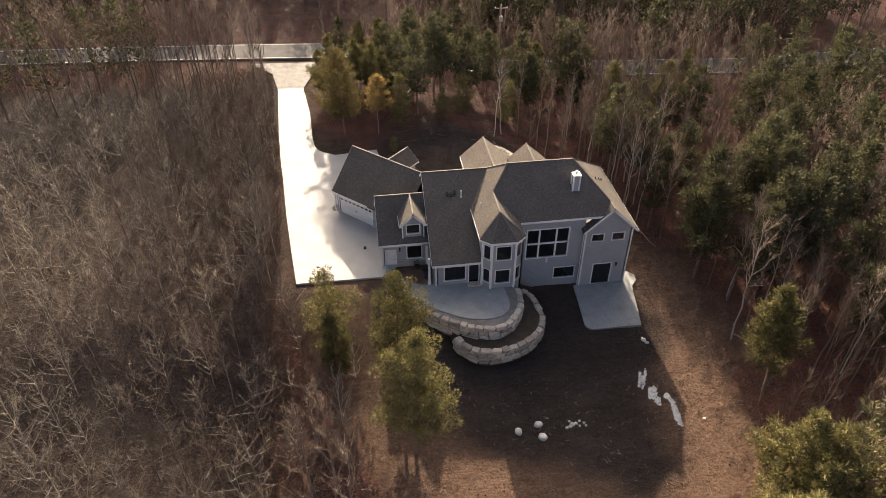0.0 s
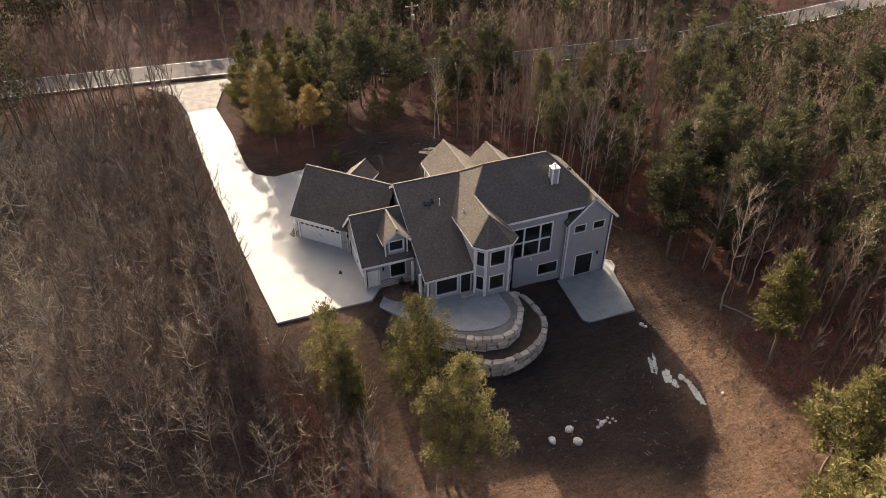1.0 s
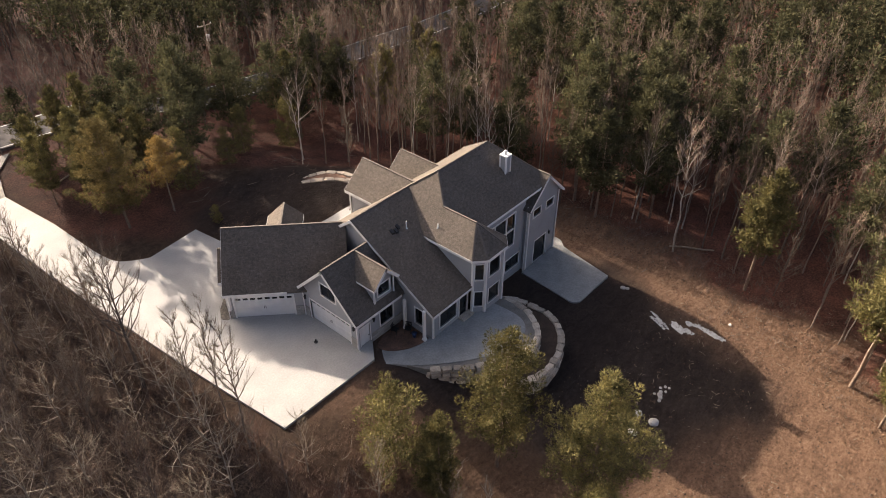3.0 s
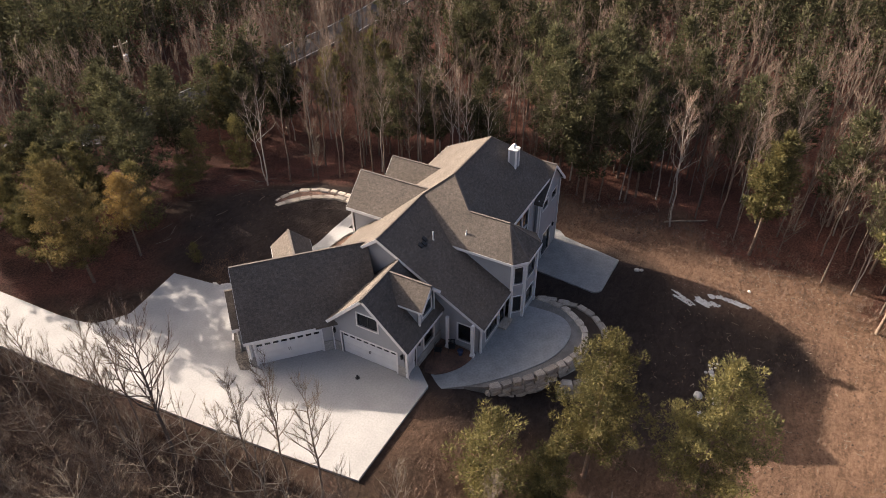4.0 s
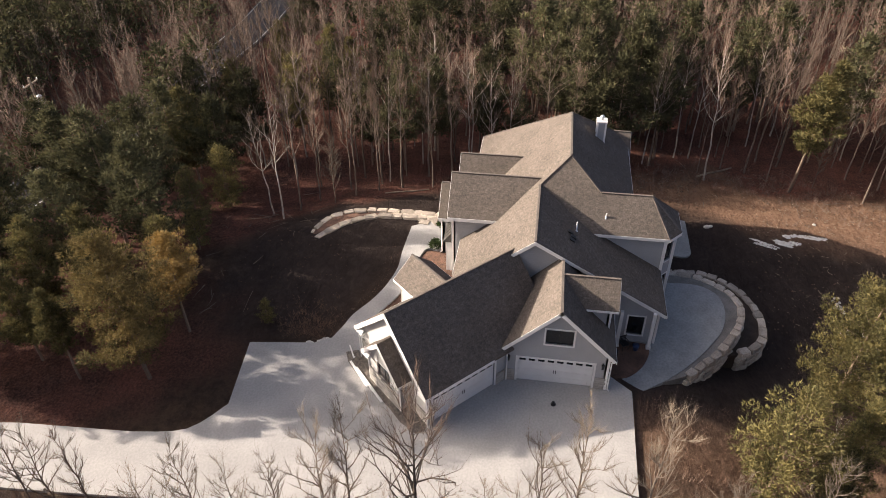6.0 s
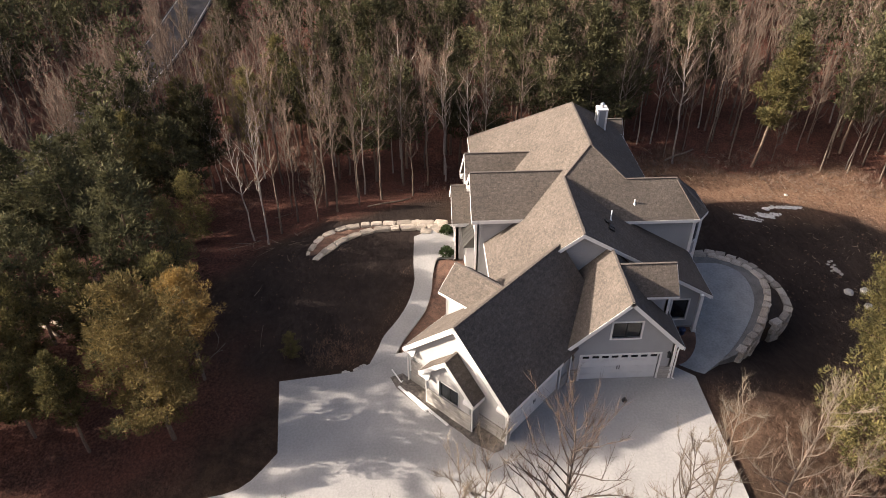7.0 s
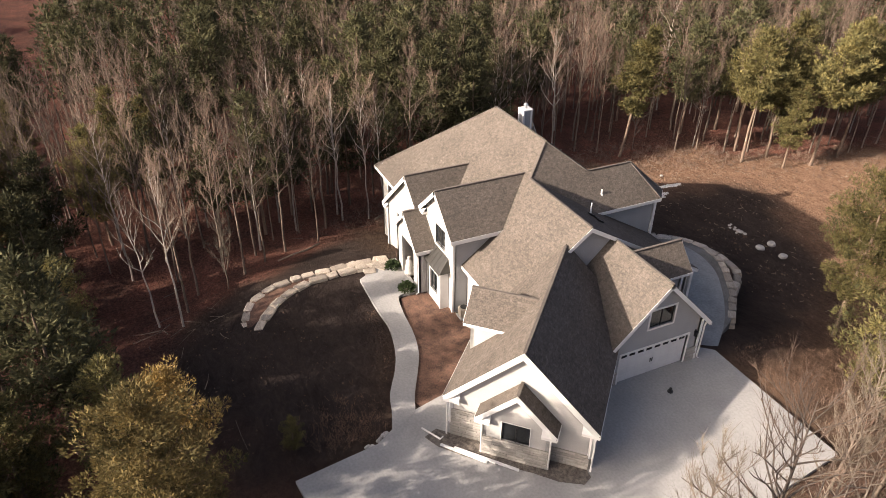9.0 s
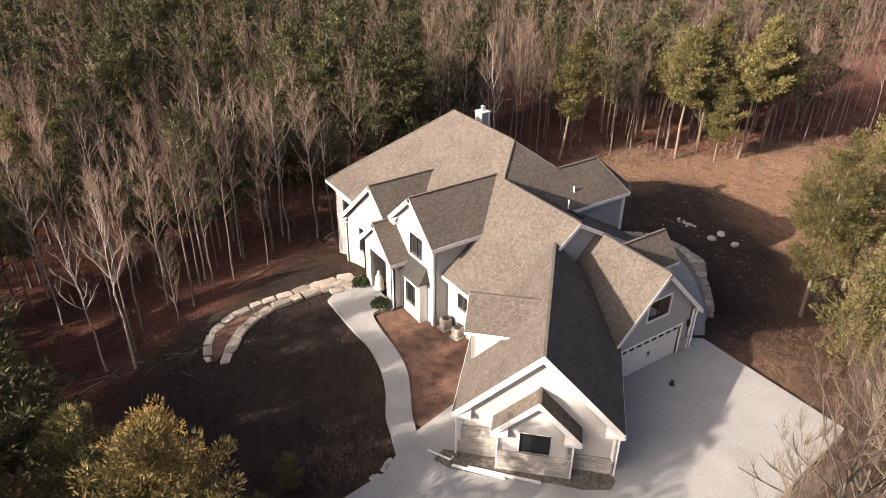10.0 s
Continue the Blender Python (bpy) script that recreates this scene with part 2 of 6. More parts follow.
M_METAL_DARK = mat("dark_metal", (0.05, 0.05, 0.05), (0.035, 0.035, 0.035), rough=0.45, metal=0.6, scale=3.0, bump=0.03)
M_METAL_ROOF = mat("bronze_seam_metal", (0.10, 0.095, 0.085), (0.07, 0.066, 0.06), rough=0.4, metal=0.7, scale=2.0, bump=0.03)
M_PVC = mat("white_plastic", (0.74, 0.73, 0.70), (0.66, 0.65, 0.62), rough=0.4, scale=3.0, bump=0.02)
M_STEEL = mat("galvanised_steel", (0.55, 0.56, 0.57), (0.45, 0.46, 0.47), rough=0.4, metal=0.8, scale=4.0, bump=0.03)
M_WOOD = mat("weathered_wood", (0.33, 0.26, 0.19), (0.20, 0.155, 0.11), rough=0.85, scale=3.0, fine=25.0, bump=0.4)
M_DARK_WOOD = mat("dark_stained_wood", (0.09, 0.065, 0.05), (0.055, 0.04, 0.03), rough=0.6, scale=3.0, fine=25.0, bump=0.2)
M_FLOOR = mat("interior_floor", (0.20, 0.15, 0.11), rough=0.7, scale=2.0)
M_CHALK = mat("pale_crushed_stone", (0.72, 0.70, 0.66), (0.50, 0.48, 0.44), rough=0.95, scale=4.0, fine=20.0, bump=0.2)
M_WHITE_ROCK = mat("pale_boulder", (0.55, 0.52, 0.47), (0.38, 0.355, 0.32), rough=0.9, scale=2.0, fine=12.0, bump=0.6)


def glass_material():
    m = bpy.data.materials.new("window_glass")
    m.use_nodes = True
    n, l = m.node_tree.nodes, m.node_tree.links
    b = n["Principled BSDF"]
    b.inputs["Base Color"].default_value = (0.012, 0.014, 0.016, 1)
    b.inputs["Roughness"].default_value = 0.04
    b.inputs["Specular IOR Level"].default_value = 0.5
    b.inputs["Transmission Weight"].default_value = 0.12
    return m


M_GLASS = glass_material()


# ---- helpers for building ----
UP = Vector((0, 0, 1))


def finish(name, bm, material, parent=None, label=""):
    bmesh.ops.recalc_face_normals(bm, faces=bm.faces)
    me = bpy.data.meshes.new(name)
    bm.to_mesh(me)
    bm.free()
    me.materials.append(material)
    ob = new(name, me)
    if parent is not None:
        ob.parent = parent
    if label:
        ob["label"] = label
    return ob


part = finish


def thing(name, label, category, group="", at=(0, 0, 0), kind=""):
    e = new(name)
    e.location = at
    return tagged(e, label, category, group, kind)


def raw_mesh(name, verts, faces, material, parent=None, label=""):
    me = bpy.data.meshes.new(name)
    me.from_pydata([tuple(v) for v in verts], [], faces)
    me.materials.append(material)
    ob = new(name, me)
    if parent is not None:
        ob.parent = parent
    if label:
        ob["label"] = label
    return ob


def prism(bm, pts, off):
    """A solid between a polygon and its copy moved by off. Returns its two caps."""
    off = Vector(off)
    a = [bm.verts.new(Vector(p)) for p in pts]
    b = [bm.verts.new(Vector(p) + off) for p in pts]
    top, bot = bm.faces.new(a), bm.faces.new(list(reversed(b)))
    k = len(a)
    for i in range(k):
        bm.faces.new((a[(i + 1) % k], a[i], b[i], b[(i + 1) % k]))
    return top, bot


def box_at(bm, lo, hi, m=None):
    x0, y0, z0 = lo
    x1, y1, z1 = hi
    r = bmesh.ops.create_cube(bm, size=1)["verts"]
    for v in r:
        v.co = Vector((x0 + (v.co.x + 0.5) * (x1 - x0), y0 + (v.co.y + 0.5) * (y1 - y0), z0 + (v.co.z + 0.5) * (z1 - z0)))
        if m is not None:
            v.co = m @ v.co
    return r


def beam(bm, p, q, w, h, up=UP):
    """A straight board from p to q, w wide and h high, its top centre on the line."""
    p, q = Vector(p), Vector(q)
    d = (q - p).normalized()
    s = d.cross(up).normalized() * (w / 2)
    n = s.normalized().cross(d).normalized() * h
    pts = [p - s, p + s, p + s - n, p - s - n]
    prism(bm, pts, q - p)


def tube(bm, pts, radii, sides=6, cap=True):
    rings = []
    for i, p in enumerate(pts):
        p = Vector(p)
        d = (Vector(pts[min(i + 1, len(pts) - 1)]) - Vector(pts[max(i - 1, 0)])).normalized()
        a = d.orthogonal().normalized()
        c = d.cross(a)
        rings.append([bm.verts.new(p + (a * math.cos(t) + c * math.sin(t)) * radii[i]) for t in [2 * math.pi * k / sides for k in range(sides)]])
    for r0, r1 in zip(rings, rings[1:]):
        for k in range(sides):
            bm.faces.new((r0[k], r0[(k + 1) % sides], r1[(k + 1) % sides], r1[k]))
    if cap:
        bm.faces.new(list(reversed(rings[0])))
        bm.faces.new(rings[-1])


def smooth(ob):
    for p in ob.data.polygons:
        p.use_smooth = True
    return ob


# ---- lie of the land ----
PLATEAU = [(-400, 55.2), (0.3, 55.2), (2.4, 58.6), (9, 60.5), (13, 61), (18.5, 66.5), (19.0, 72), (18.6, 78), (15.0, 81.6), (13.5, 90), (10, 108), (10, 600), (-400, 600)]
CLEARING = [(-9.6, 57), (-9.5, 50.7), (-5.6, 43), (-3.7, 36.6), (-2, 30), (0, 12), (6, -12), (19, -12), (23, 9), (27, 18), (32, 30), (36, 40),
            (36.5, 50), (35, 57), (33.5, 64), (31, 70), (26, 78), (22.6, 83), (20.5, 87), (13, 91), (9, 89), (2.5, 87), (-4.5, 87), (-6.2, 104), (-5.5, 116),
            (-13.5, 116), (-11.8, 100), (-10, 78)]


WOOD = [(-75, 168), (-48, 72), (-34, 32), (4, 16), (16, 10), (28, -25), (62, -85), (118, 0), (162, 85), (122, 142), (62, 182), (-40, 188)]


OUTSKIRTS = [(-100, 165), (-100, -70), (62, -85), (28, -25), (16, 10), (4, 16), (-34, 32), (-48, 72), (-75, 168)]


GROVE = [(-7, 85.0), (2, 85.5), (10, 86.5), (14, 87.5), (20, 86.4), (30, 87.5), (32, 96), (30, 110), (-7, 113)]


# dark soil by the terraces, carried on as the house's painted shadow
SHADOWED_SOIL = [(2, 58), (0.0, 53), (2.0, 46), (4.5, 40), (8, 35.5), (14, 33.0), (20, 31), (24.5, 32), (27.4, 39), (28.6, 48), (29, 57)]


FRONT_YARD = [(4, 77), (2, 86), (9, 90), (18, 88), (23, 85), (28, 79), (31, 71), (20, 69), (14, 73), (9, 75)]


def poly_distance(poly, X, Y):
    """Signed distance of points to a polygon, negative inside (numpy arrays)."""
    d = np.full(X.shape, 1e9)
    inside = np.zeros(X.shape, bool)
    k = len(poly)
    for i in range(k):
        (x0, y0), (x1, y1) = poly[i], poly[(i + 1) % k]
        ex, ey = x1 - x0, y1 - y0
        t = np.clip(((X - x0) * ex + (Y - y0) * ey) / (ex * ex + ey * ey), 0, 1)
        d = np.minimum(d, np.hypot(X - x0 - t * ex, Y - y0 - t * ey))
        cross = ((y0 > Y) != (y1 > Y)) & (X < (x1 - x0) * (Y - y0) / (y1 - y0 + 1e-12) + x0)
        inside ^= cross
    return np.where(inside, -d, d)


def sstep(t):
    t = np.clip(t, 0, 1)
    return t * t * (3 - 2 * t)


def land(X, Y):
    X, Y = np.asarray(X, float), np.asarray(Y, float)
    d = poly_distance(PLATEAU, X, Y)
    w = 15.0 - 9.5 * np.exp(-((X - 21) ** 2 + (Y - 57) ** 2) / 9.0 ** 2)
    z = -0.22 - 3.68 * sstep(d / w) - 0.012 * np.clip(d - 15, 0, 60)
    swell = 0.10 * np.sin(X * 0.21 + 1.3) * np.cos(Y * 0.17) + 0.05 * np.sin(X * 0.9 + Y * 0.6)
    return z + swell * np.clip(d / 5.0, 0, 1)


def land_z(x, y):
    return float(land(np.array([x]), np.array([y]))[0])


def road_y(x):
    return np.interp(x, [-900, -41, -13, 10, 40, 62, 75, 105, 140, 900], [170, 122.2, 119.8, 117.2, 114.2, 112.3, 111.8, 113.4, 116.5, 190])


def axis(lo, hi, step, far):
    core = np.arange(lo, hi + 0.01, step)
    grow = np.cumsum(step * 1.25 ** np.arange(1, 40))
    grow = grow[grow < far]
    return np.concatenate([(lo - grow)[::-1], core, hi + grow])


def build_ground():
    xs, ys = axis(-46, 62, 0.9, 2600), axis(-16, 126, 0.9, 2600)
    X, Y = np.meshgrid(xs, ys, indexing="ij")
    Z = land(X, Y)
    # slightly rough earth in the open
    rng = np.random.RandomState(3)
    Z += (rng.rand(*Z.shape) - 0.5) * 0.07 * np.clip((poly_distance(PLATEAU, X, Y) - 1) / 3, 0, 1)
    Z -= 0.25 * np.exp(-((Y - road_y(X)) / 4.5) ** 4)
    ny = len(ys)
    verts = np.stack([X, Y, Z], -1).reshape(-1, 3)
    i, j = np.meshgrid(np.arange(len(xs) - 1), np.arange(ny - 1), indexing="ij")
    a = (i * ny + j).ravel()
    faces = np.stack([a, a + ny, a + ny + 1, a + 1], -1)
    me = bpy.data.meshes.new("ground")
    me.from_pydata(verts.tolist(), [], faces.tolist())
    me.materials.append(M_GROUND)
    x, y = verts[:, 0], verts[:, 1]
    rag = 1.6 * np.sin(x * 0.8 + 2 * np.sin(y * 0.5)) * np.cos(y * 0.7) + 1.8 * np.sin(x * 0.31 + y * 0.23) + 1.2 * np.sin(y * 0.41 - x * 0.2)
    c = poly_distance(CLEARING, x, y) + rag
    open_ = sstep((2.0 - c) / 5.0)
    # last factor dulls the tan round (14, 44): house shade put into the colour
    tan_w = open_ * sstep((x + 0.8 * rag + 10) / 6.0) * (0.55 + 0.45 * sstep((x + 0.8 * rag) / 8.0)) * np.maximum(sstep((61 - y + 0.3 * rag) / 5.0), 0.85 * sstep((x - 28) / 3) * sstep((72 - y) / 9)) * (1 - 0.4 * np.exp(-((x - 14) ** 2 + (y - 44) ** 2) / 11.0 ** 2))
    soil_w = open_
    # dark soil round the terraces and over the front yard; behind the house it paints in the cast shadow
    dark = sstep((2.5 - poly_distance(SHADOWED_SOIL, x, y) + 0.5 * rag) / 5.0)
    front = sstep((1.0 - poly_distance(FRONT_YARD, x, y) + 0.3 * rag) / 4.0)
    shade_soil_w = np.maximum(dark, front) * open_
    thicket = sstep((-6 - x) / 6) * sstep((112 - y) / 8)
    col = np.stack([shade_soil_w, tan_w, soil_w, thicket], -1).astype(np.float32)
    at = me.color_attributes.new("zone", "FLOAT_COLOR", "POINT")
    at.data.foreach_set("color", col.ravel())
    ob = new("ground", me)
    return smooth(tagged(ob, "bare brown earth with leaf litter under the trees", "ground", kind="structure"))


build_ground()


def slab(name, pts, top, thick, material, label, category, bevel=0.02):
    bm = bmesh.new()
    prism(bm, [(x, y, top) for x, y in pts], (0, 0, -thick))
    bmesh.ops.recalc_face_normals(bm, faces=bm.faces)
    ob = finish(name, bm, material)
    return tagged(ob, label, category, kind="structure")


def arc(cx, cy, r, a0, a1, k):
    return [(cx + r * math.cos(radians(a0 + (a1 - a0) * i / k)), cy + r * math.sin(radians(a0 + (a1 - a0) * i / k))) for i in range(k + 1)]


def curve_through(pts, k=6):
    """Points of a smooth line through pts."""
    out = []
    P = [pts[0], *pts, pts[-1]]
    for a, b, c, d in zip(P, P[1:], P[2:], P[3:]):
        for i in range(k):
            t = i / k
            out.append(tuple(0.5 * (2 * b[m] + (c[m] - a[m]) * t + (2 * a[m] - 5 * b[m] + 4 * c[m] - d[m]) * t * t + (3 * b[m] - a[m] - 3 * c[m] + d[m]) * t ** 3) for m in range(len(b))))
    out.append(pts[-1])
    return out


# driveway and parking court
WEST = [(-7.45, 56.5), (-8.15, 62.2), (-8.9, 69.0), (-9.6, 77.0), (-10.1, 81.8), (-10.7, 90.0), (-11.45, 104.0)]
slab("driveway", [(1.75, 56.4), (3.2, 58.1), (7.0, 66.0), (4.6, 76.2), (3.2, 78.5), (2.6, 83.1), *curve_through([(-3.0, 82.4), (-5.3, 84.2), (-6.0, 87.5)], 4), (-6.4, 95.0), (-7.5, 104.0), *reversed(WEST)],
     0.0, 0.35, M_CONCRETE, "pale broom-finished concrete driveway and parking court", "driveway")
slab("gravel_apron", [(-11.5, 104.02), (-7.5, 104.02), (-5.8, 110), (-3.0, 113.6), (-16.5, 114.6), (-12.6, 110)], -0.03, 0.3, M_GRAVEL, "grey gravel apron between driveway and road", "gravel")
def road_edge(x, off, lift):
    y = float(road_y(x))
    return (x, y + off, lift + min(0, land_z(x, y) + 0.22))


bm = bmesh.new()
stops = [-900, -500, -300, -200, *range(-150, 160, 10), 200, 300, 500, 900]
for x0, x1 in zip(stops, stops[1:]):
    prism(bm, [road_edge(x0, -3.3, -0.06), road_edge(x1, -3.3, -0.06), road_edge(x1, 3.3, -0.06), road_edge(x0, 3.3, -0.06)], (0, 0, -0.4))
tagged(finish("road", bm, M_ASPHALT), "grey worn asphalt country road", "road", kind="structure")
bm = bmesh.new()
for side in (-2.95, 2.95):
    for x0 in range(-150, 150, 10):
        prism(bm, [road_edge(x0, side - 0.09, -0.05), road_edge(x0 + 10, side - 0.09, -0.05), road_edge(x0 + 10, side + 0.09, -0.05), road_edge(x0, side + 0.09, -0.05)], (0, 0, -0.006))
tagged(finish("road_marking", bm, M_ROAD_PAINT), "worn white edge line painted on the road", "road marking", kind="structure")
# front walk
left = curve_through([(18.3, 74.3), (14.8, 74.4), (12.4, 74.35), (10.1, 74.8), (8.3, 75.5), (6.5, 76.5), (5.2, 76.9), (3.3, 77.6)])
right = curve_through([(15.3, 71.6), (15.2, 72.5), (13.4, 72.9), (11.2, 73.1), (9.2, 73.55), (7.6, 74.3), (5.9, 75.2), (4.6, 75.7)])
slab("front_walk", [(20.0, 71.6), *left, (3.6, 77.3), (4.4, 76.0), *reversed(right), (15.3, 70.9), (19.9, 70.9)], 0.012, 0.4, M_CONCRETE, "pale curving concrete front walk", "walkway")
# lower patio at the walk-out and the raised rear patio
slab("lower_patio", [(22.6, 56.35), (22.05, 50.3), *arc(22.9, 50.2, 0.85, 185, 265, 5), (27.9, 49.3), (29.1, 55.4), (29.9, 56.3), (30.0, 57.2), (29.4, 57.9), (28.45, 57.9), (28.45, 56.35)], -3.72, 0.5, M_STAMPED, "grey concrete slab patio at the walk-out door", "patio")
PATIO_EDGE = curve_through([(13.9, 53.4), (14.0, 51.2), (13.7, 50.05), (12.7, 49.15), (11.0, 48.98), (9.1, 49.45), (7.2, 50.6), (5.3, 52.1), (3.7, 53.7), (1.7, 56.3)], 5)
slab("raised_patio", [(1.8, 58.15), (6.95, 58.15), (6.95, 54.65), (13.9, 54.6), *PATIO_EDGE], -0.36, 3.0, M_STAMPED, "blue-grey stamped concrete patio behind the house", "patio")
BED_EDGE = curve_through([(3.0, 57.9), (3.3, 56.6), (4.3, 55.6), (5.6, 55.0), (6.7, 54.9)], 4)
slab("planting_bed", [*BED_EDGE, (6.9, 58.1)], -0.30, 0.2, M_STRAW, "brown mulched bed beside the covered porch", "planting bed")
slab("straw_bed", [(12.2, 69.7), (15.1, 70.4), (15.1, 72.4), *right[12:-4], (4.4, 75.1), (3.9, 74.2), (4.7, 73.4), (5.3, 72.2), (6.6, 71.3), (7.4, 70.1), (9.5, 68.7)], -0.10, 0.3, M_STRAW, "straw-covered bed between walk and house", "planting bed")


# ---- the house ----
house = thing("house", "large grey lap-sided house with brown shingle roofs and white trim", "house")


def roof(pts, thick=0.17, label=""):
    """One shingled slope; pts lie on its top."""
    P = [Vector(p) for p in pts]
    n = Vector()
    for i in range(len(P)):
        a, b = P[i], P[(i + 1) % len(P)]
        n += Vector(((a.y - b.y) * (a.z + b.z), (a.z - b.z) * (a.x + b.x), (a.x - b.x) * (a.y + b.y)))
    if n.z < 0:
        P.reverse()
        n = -n
    n.normalize()
    h = UP.cross(n).normalized() if abs(n.z) < 0.999 else Vector((1, 0, 0))
    s = n.cross(h)
    bm = bmesh.new()
    prism(bm, P, -UP * thick)
    uvl = bm.loops.layers.uv.new("UVMap")
    for f in bm.faces:
        for lp in f.loops:
            lp[uvl].uv = (lp.vert.co.dot(h) + 200, lp.vert.co.dot(s) + 200)
    return finish("roof", bm, M_SHINGLE, house, label)


def trim(p, q, w=0.05, h=0.24, drop=0.0, name="fascia"):
    bm = bmesh.new()
    beam(bm, Vector(p) - UP * drop, Vector(q) - UP * drop, w, h)
    return finish(name, bm, M_TRIM, house)


def cap(p, q):
    bm = bmesh.new()
    beam(bm, Vector(p) + UP * 0.035, Vector(q) + UP * 0.035, 0.16, 0.05)
    return finish("ridge_cap", bm, M_RIDGE, house)


def wall(O, ex, poly, holes=(), material=None, thick=0.2, name="wall"):
    """A wall with real openings. O: a point at z = 0, ex: the way to the right seen from outside, poly and holes in (along, z)."""
    O, ex = Vector(O), Vector(ex).normalized()
    n = ex.cross(UP)
    bm = bmesh.new()
    loops, edges = [], []
    for lp in (poly, *[[(a, c), (b, c), (b, d), (a, d)] for a, b, c, d in holes]):
        vs = [bm.verts.new(O + ex * u + UP * z) for u, z in lp]
        loops.append(vs)
        edges += [bm.edges.new((vs[i], vs[(i + 1) % len(vs)])) for i in range(len(vs))]
    bmesh.ops.triangle_fill(bm, use_beauty=True, edges=edges)
    front = list(bm.faces)
    for f in front:
        f.normal_update()
        if f.normal.dot(n) < 0:
            f.normal_flip()
    back = {}
    for vs in loops:
        for v in vs:
            back[v] = bm.verts.new(v.co - n * thick)
    for f in front:
        bm.faces.new([back[v] for v in reversed(f.verts)])
    for vs in loops:
        for i in range(len(vs)):
            a, b = vs[i], vs[(i + 1) % len(vs)]
            bm.faces.new((a, b, back[b], back[a]))
    bmesh.ops.recalc_face_normals(bm, faces=bm.faces)
    uvl = bm.loops.layers.uv.new("UVMap")
    for f in bm.faces:
        for lp in f.loops:
            lp[uvl].uv = ((lp.vert.co - O).dot(ex) + 100, lp.vert.co.z + 100)
    return finish(name, bm, material or M_SIDING, house)


def local(O, ex):
    """Matrix of a wall's own axes: x along it, y outwards, z up."""
    O, ex = Vector(O), Vector(ex).normalized()
    n = ex.cross(UP)
    return Matrix(((ex.x, n.x, 0, O.x), (ex.y, n.y, 0, O.y), (ex.z, n.z, 1, O.z), (0, 0, 0, 1)))


def window(O, ex, a, b, c, d, cols=1, rows=1, t=0.11, splits=None):
    """A trimmed window in an opening: trim outside, dark sash bars and one pane a light."""
    m = local(O, ex)
    bm = bmesh.new()
    for lo, hi in (((a - t, -0.06, c - t), (a, 0.035, d + t)), ((b, -0.06, c - t), (b + t, 0.035, d + t)), ((a, -0.06, d), (b, 0.035, d + t)), ((a, -0.06, c - t), (b, 0.05, c))):
        box_at(bm, lo, hi, m)
    w = finish("window", bm, M_TRIM, house, "white-trimmed window with dark glass")
    us = splits or [a + (b - a) * i / cols for i in range(cols + 1)]
    vs = [c + (d - c) * i / rows for i in range(rows + 1)]
    bar = 0.085 if splits else 0.03
    for i in range(len(us) - 1):
        for j in range(rows):
            bm = bmesh.new()
            box_at(bm, (us[i] + 0.02, -0.10, vs[j] + 0.02), (us[i + 1] - 0.02, -0.088, vs[j + 1] - 0.02), m)
            pane = finish("pane", bm, M_GLASS, w)
            pane.visible_shadow = False
    for u in us[1:-1]:
        bm = bmesh.new()
        box_at(bm, (u - bar, -0.12, c), (u + bar, 0.02 if splits else -0.06, d), m)
        finish("mullion", bm, M_TRIM if splits else M_METAL_DARK, w)
    for v in vs[1:-1]:
        for i in range(len(us) - 1):
            bm = bmesh.new()
            box_at(bm, (us[i] + bar, -0.12, v - bar), (us[i + 1] - bar, 0.018 if splits else -0.06, v + bar), m)
            finish("muntin", bm, M_TRIM if splits else M_METAL_DARK, w)
    return w


def glass_door(O, ex, a, b, c, d):
    w = window(O, ex, a, b, c, d, 1, 1)
    w.name = "door"
    w["label"] = "dark glazed patio door in a white frame"
    m = local(O, ex)
    bm = bmesh.new()
    box_at(bm, (b - 0.16, -0.085, c + 0.9), (b - 0.12, -0.02, c + 1.15), m)
    finish("door_handle", bm, M_METAL_DARK, w)
    return w


def panel_door(O, ex, a, b, c, d):
    m = local(O, ex)
    bm = bmesh.new()
    for lo, hi in (((a - 0.1, -0.08, c), (a, 0.03, d + 0.1)), ((b, -0.08, c), (b + 0.1, 0.03, d + 0.1)), ((a, -0.08, d), (b, 0.03, d + 0.1))):
        box_at(bm, lo, hi, m)
    w = finish("door", bm, M_TRIM, house, "white panelled side door")
    bm = bmesh.new()
    box_at(bm, (a, -0.13, c), (b, -0.08, d), m)
    for k in range(2):
        for j in range(3):
            x0, x1 = a + 0.12 + k * (b - a) / 2, a - 0.06 + (k + 1) * (b - a) / 2
            z0 = c + 0.15 + j * (d - c) / 3
            box_at(bm, (x0, -0.08, z0), (x1, -0.065, z0 + (d - c) / 3 - 0.2), m)
    leaf = finish("leaf", bm, M_DOOR, w)
    bm = bmesh.new()
    box_at(bm, (b - 0.14, -0.08, c + 0.95), (b - 0.07, -0.02, c + 1.02), m)
    finish("knob", bm, M_METAL_DARK, w)
    return w


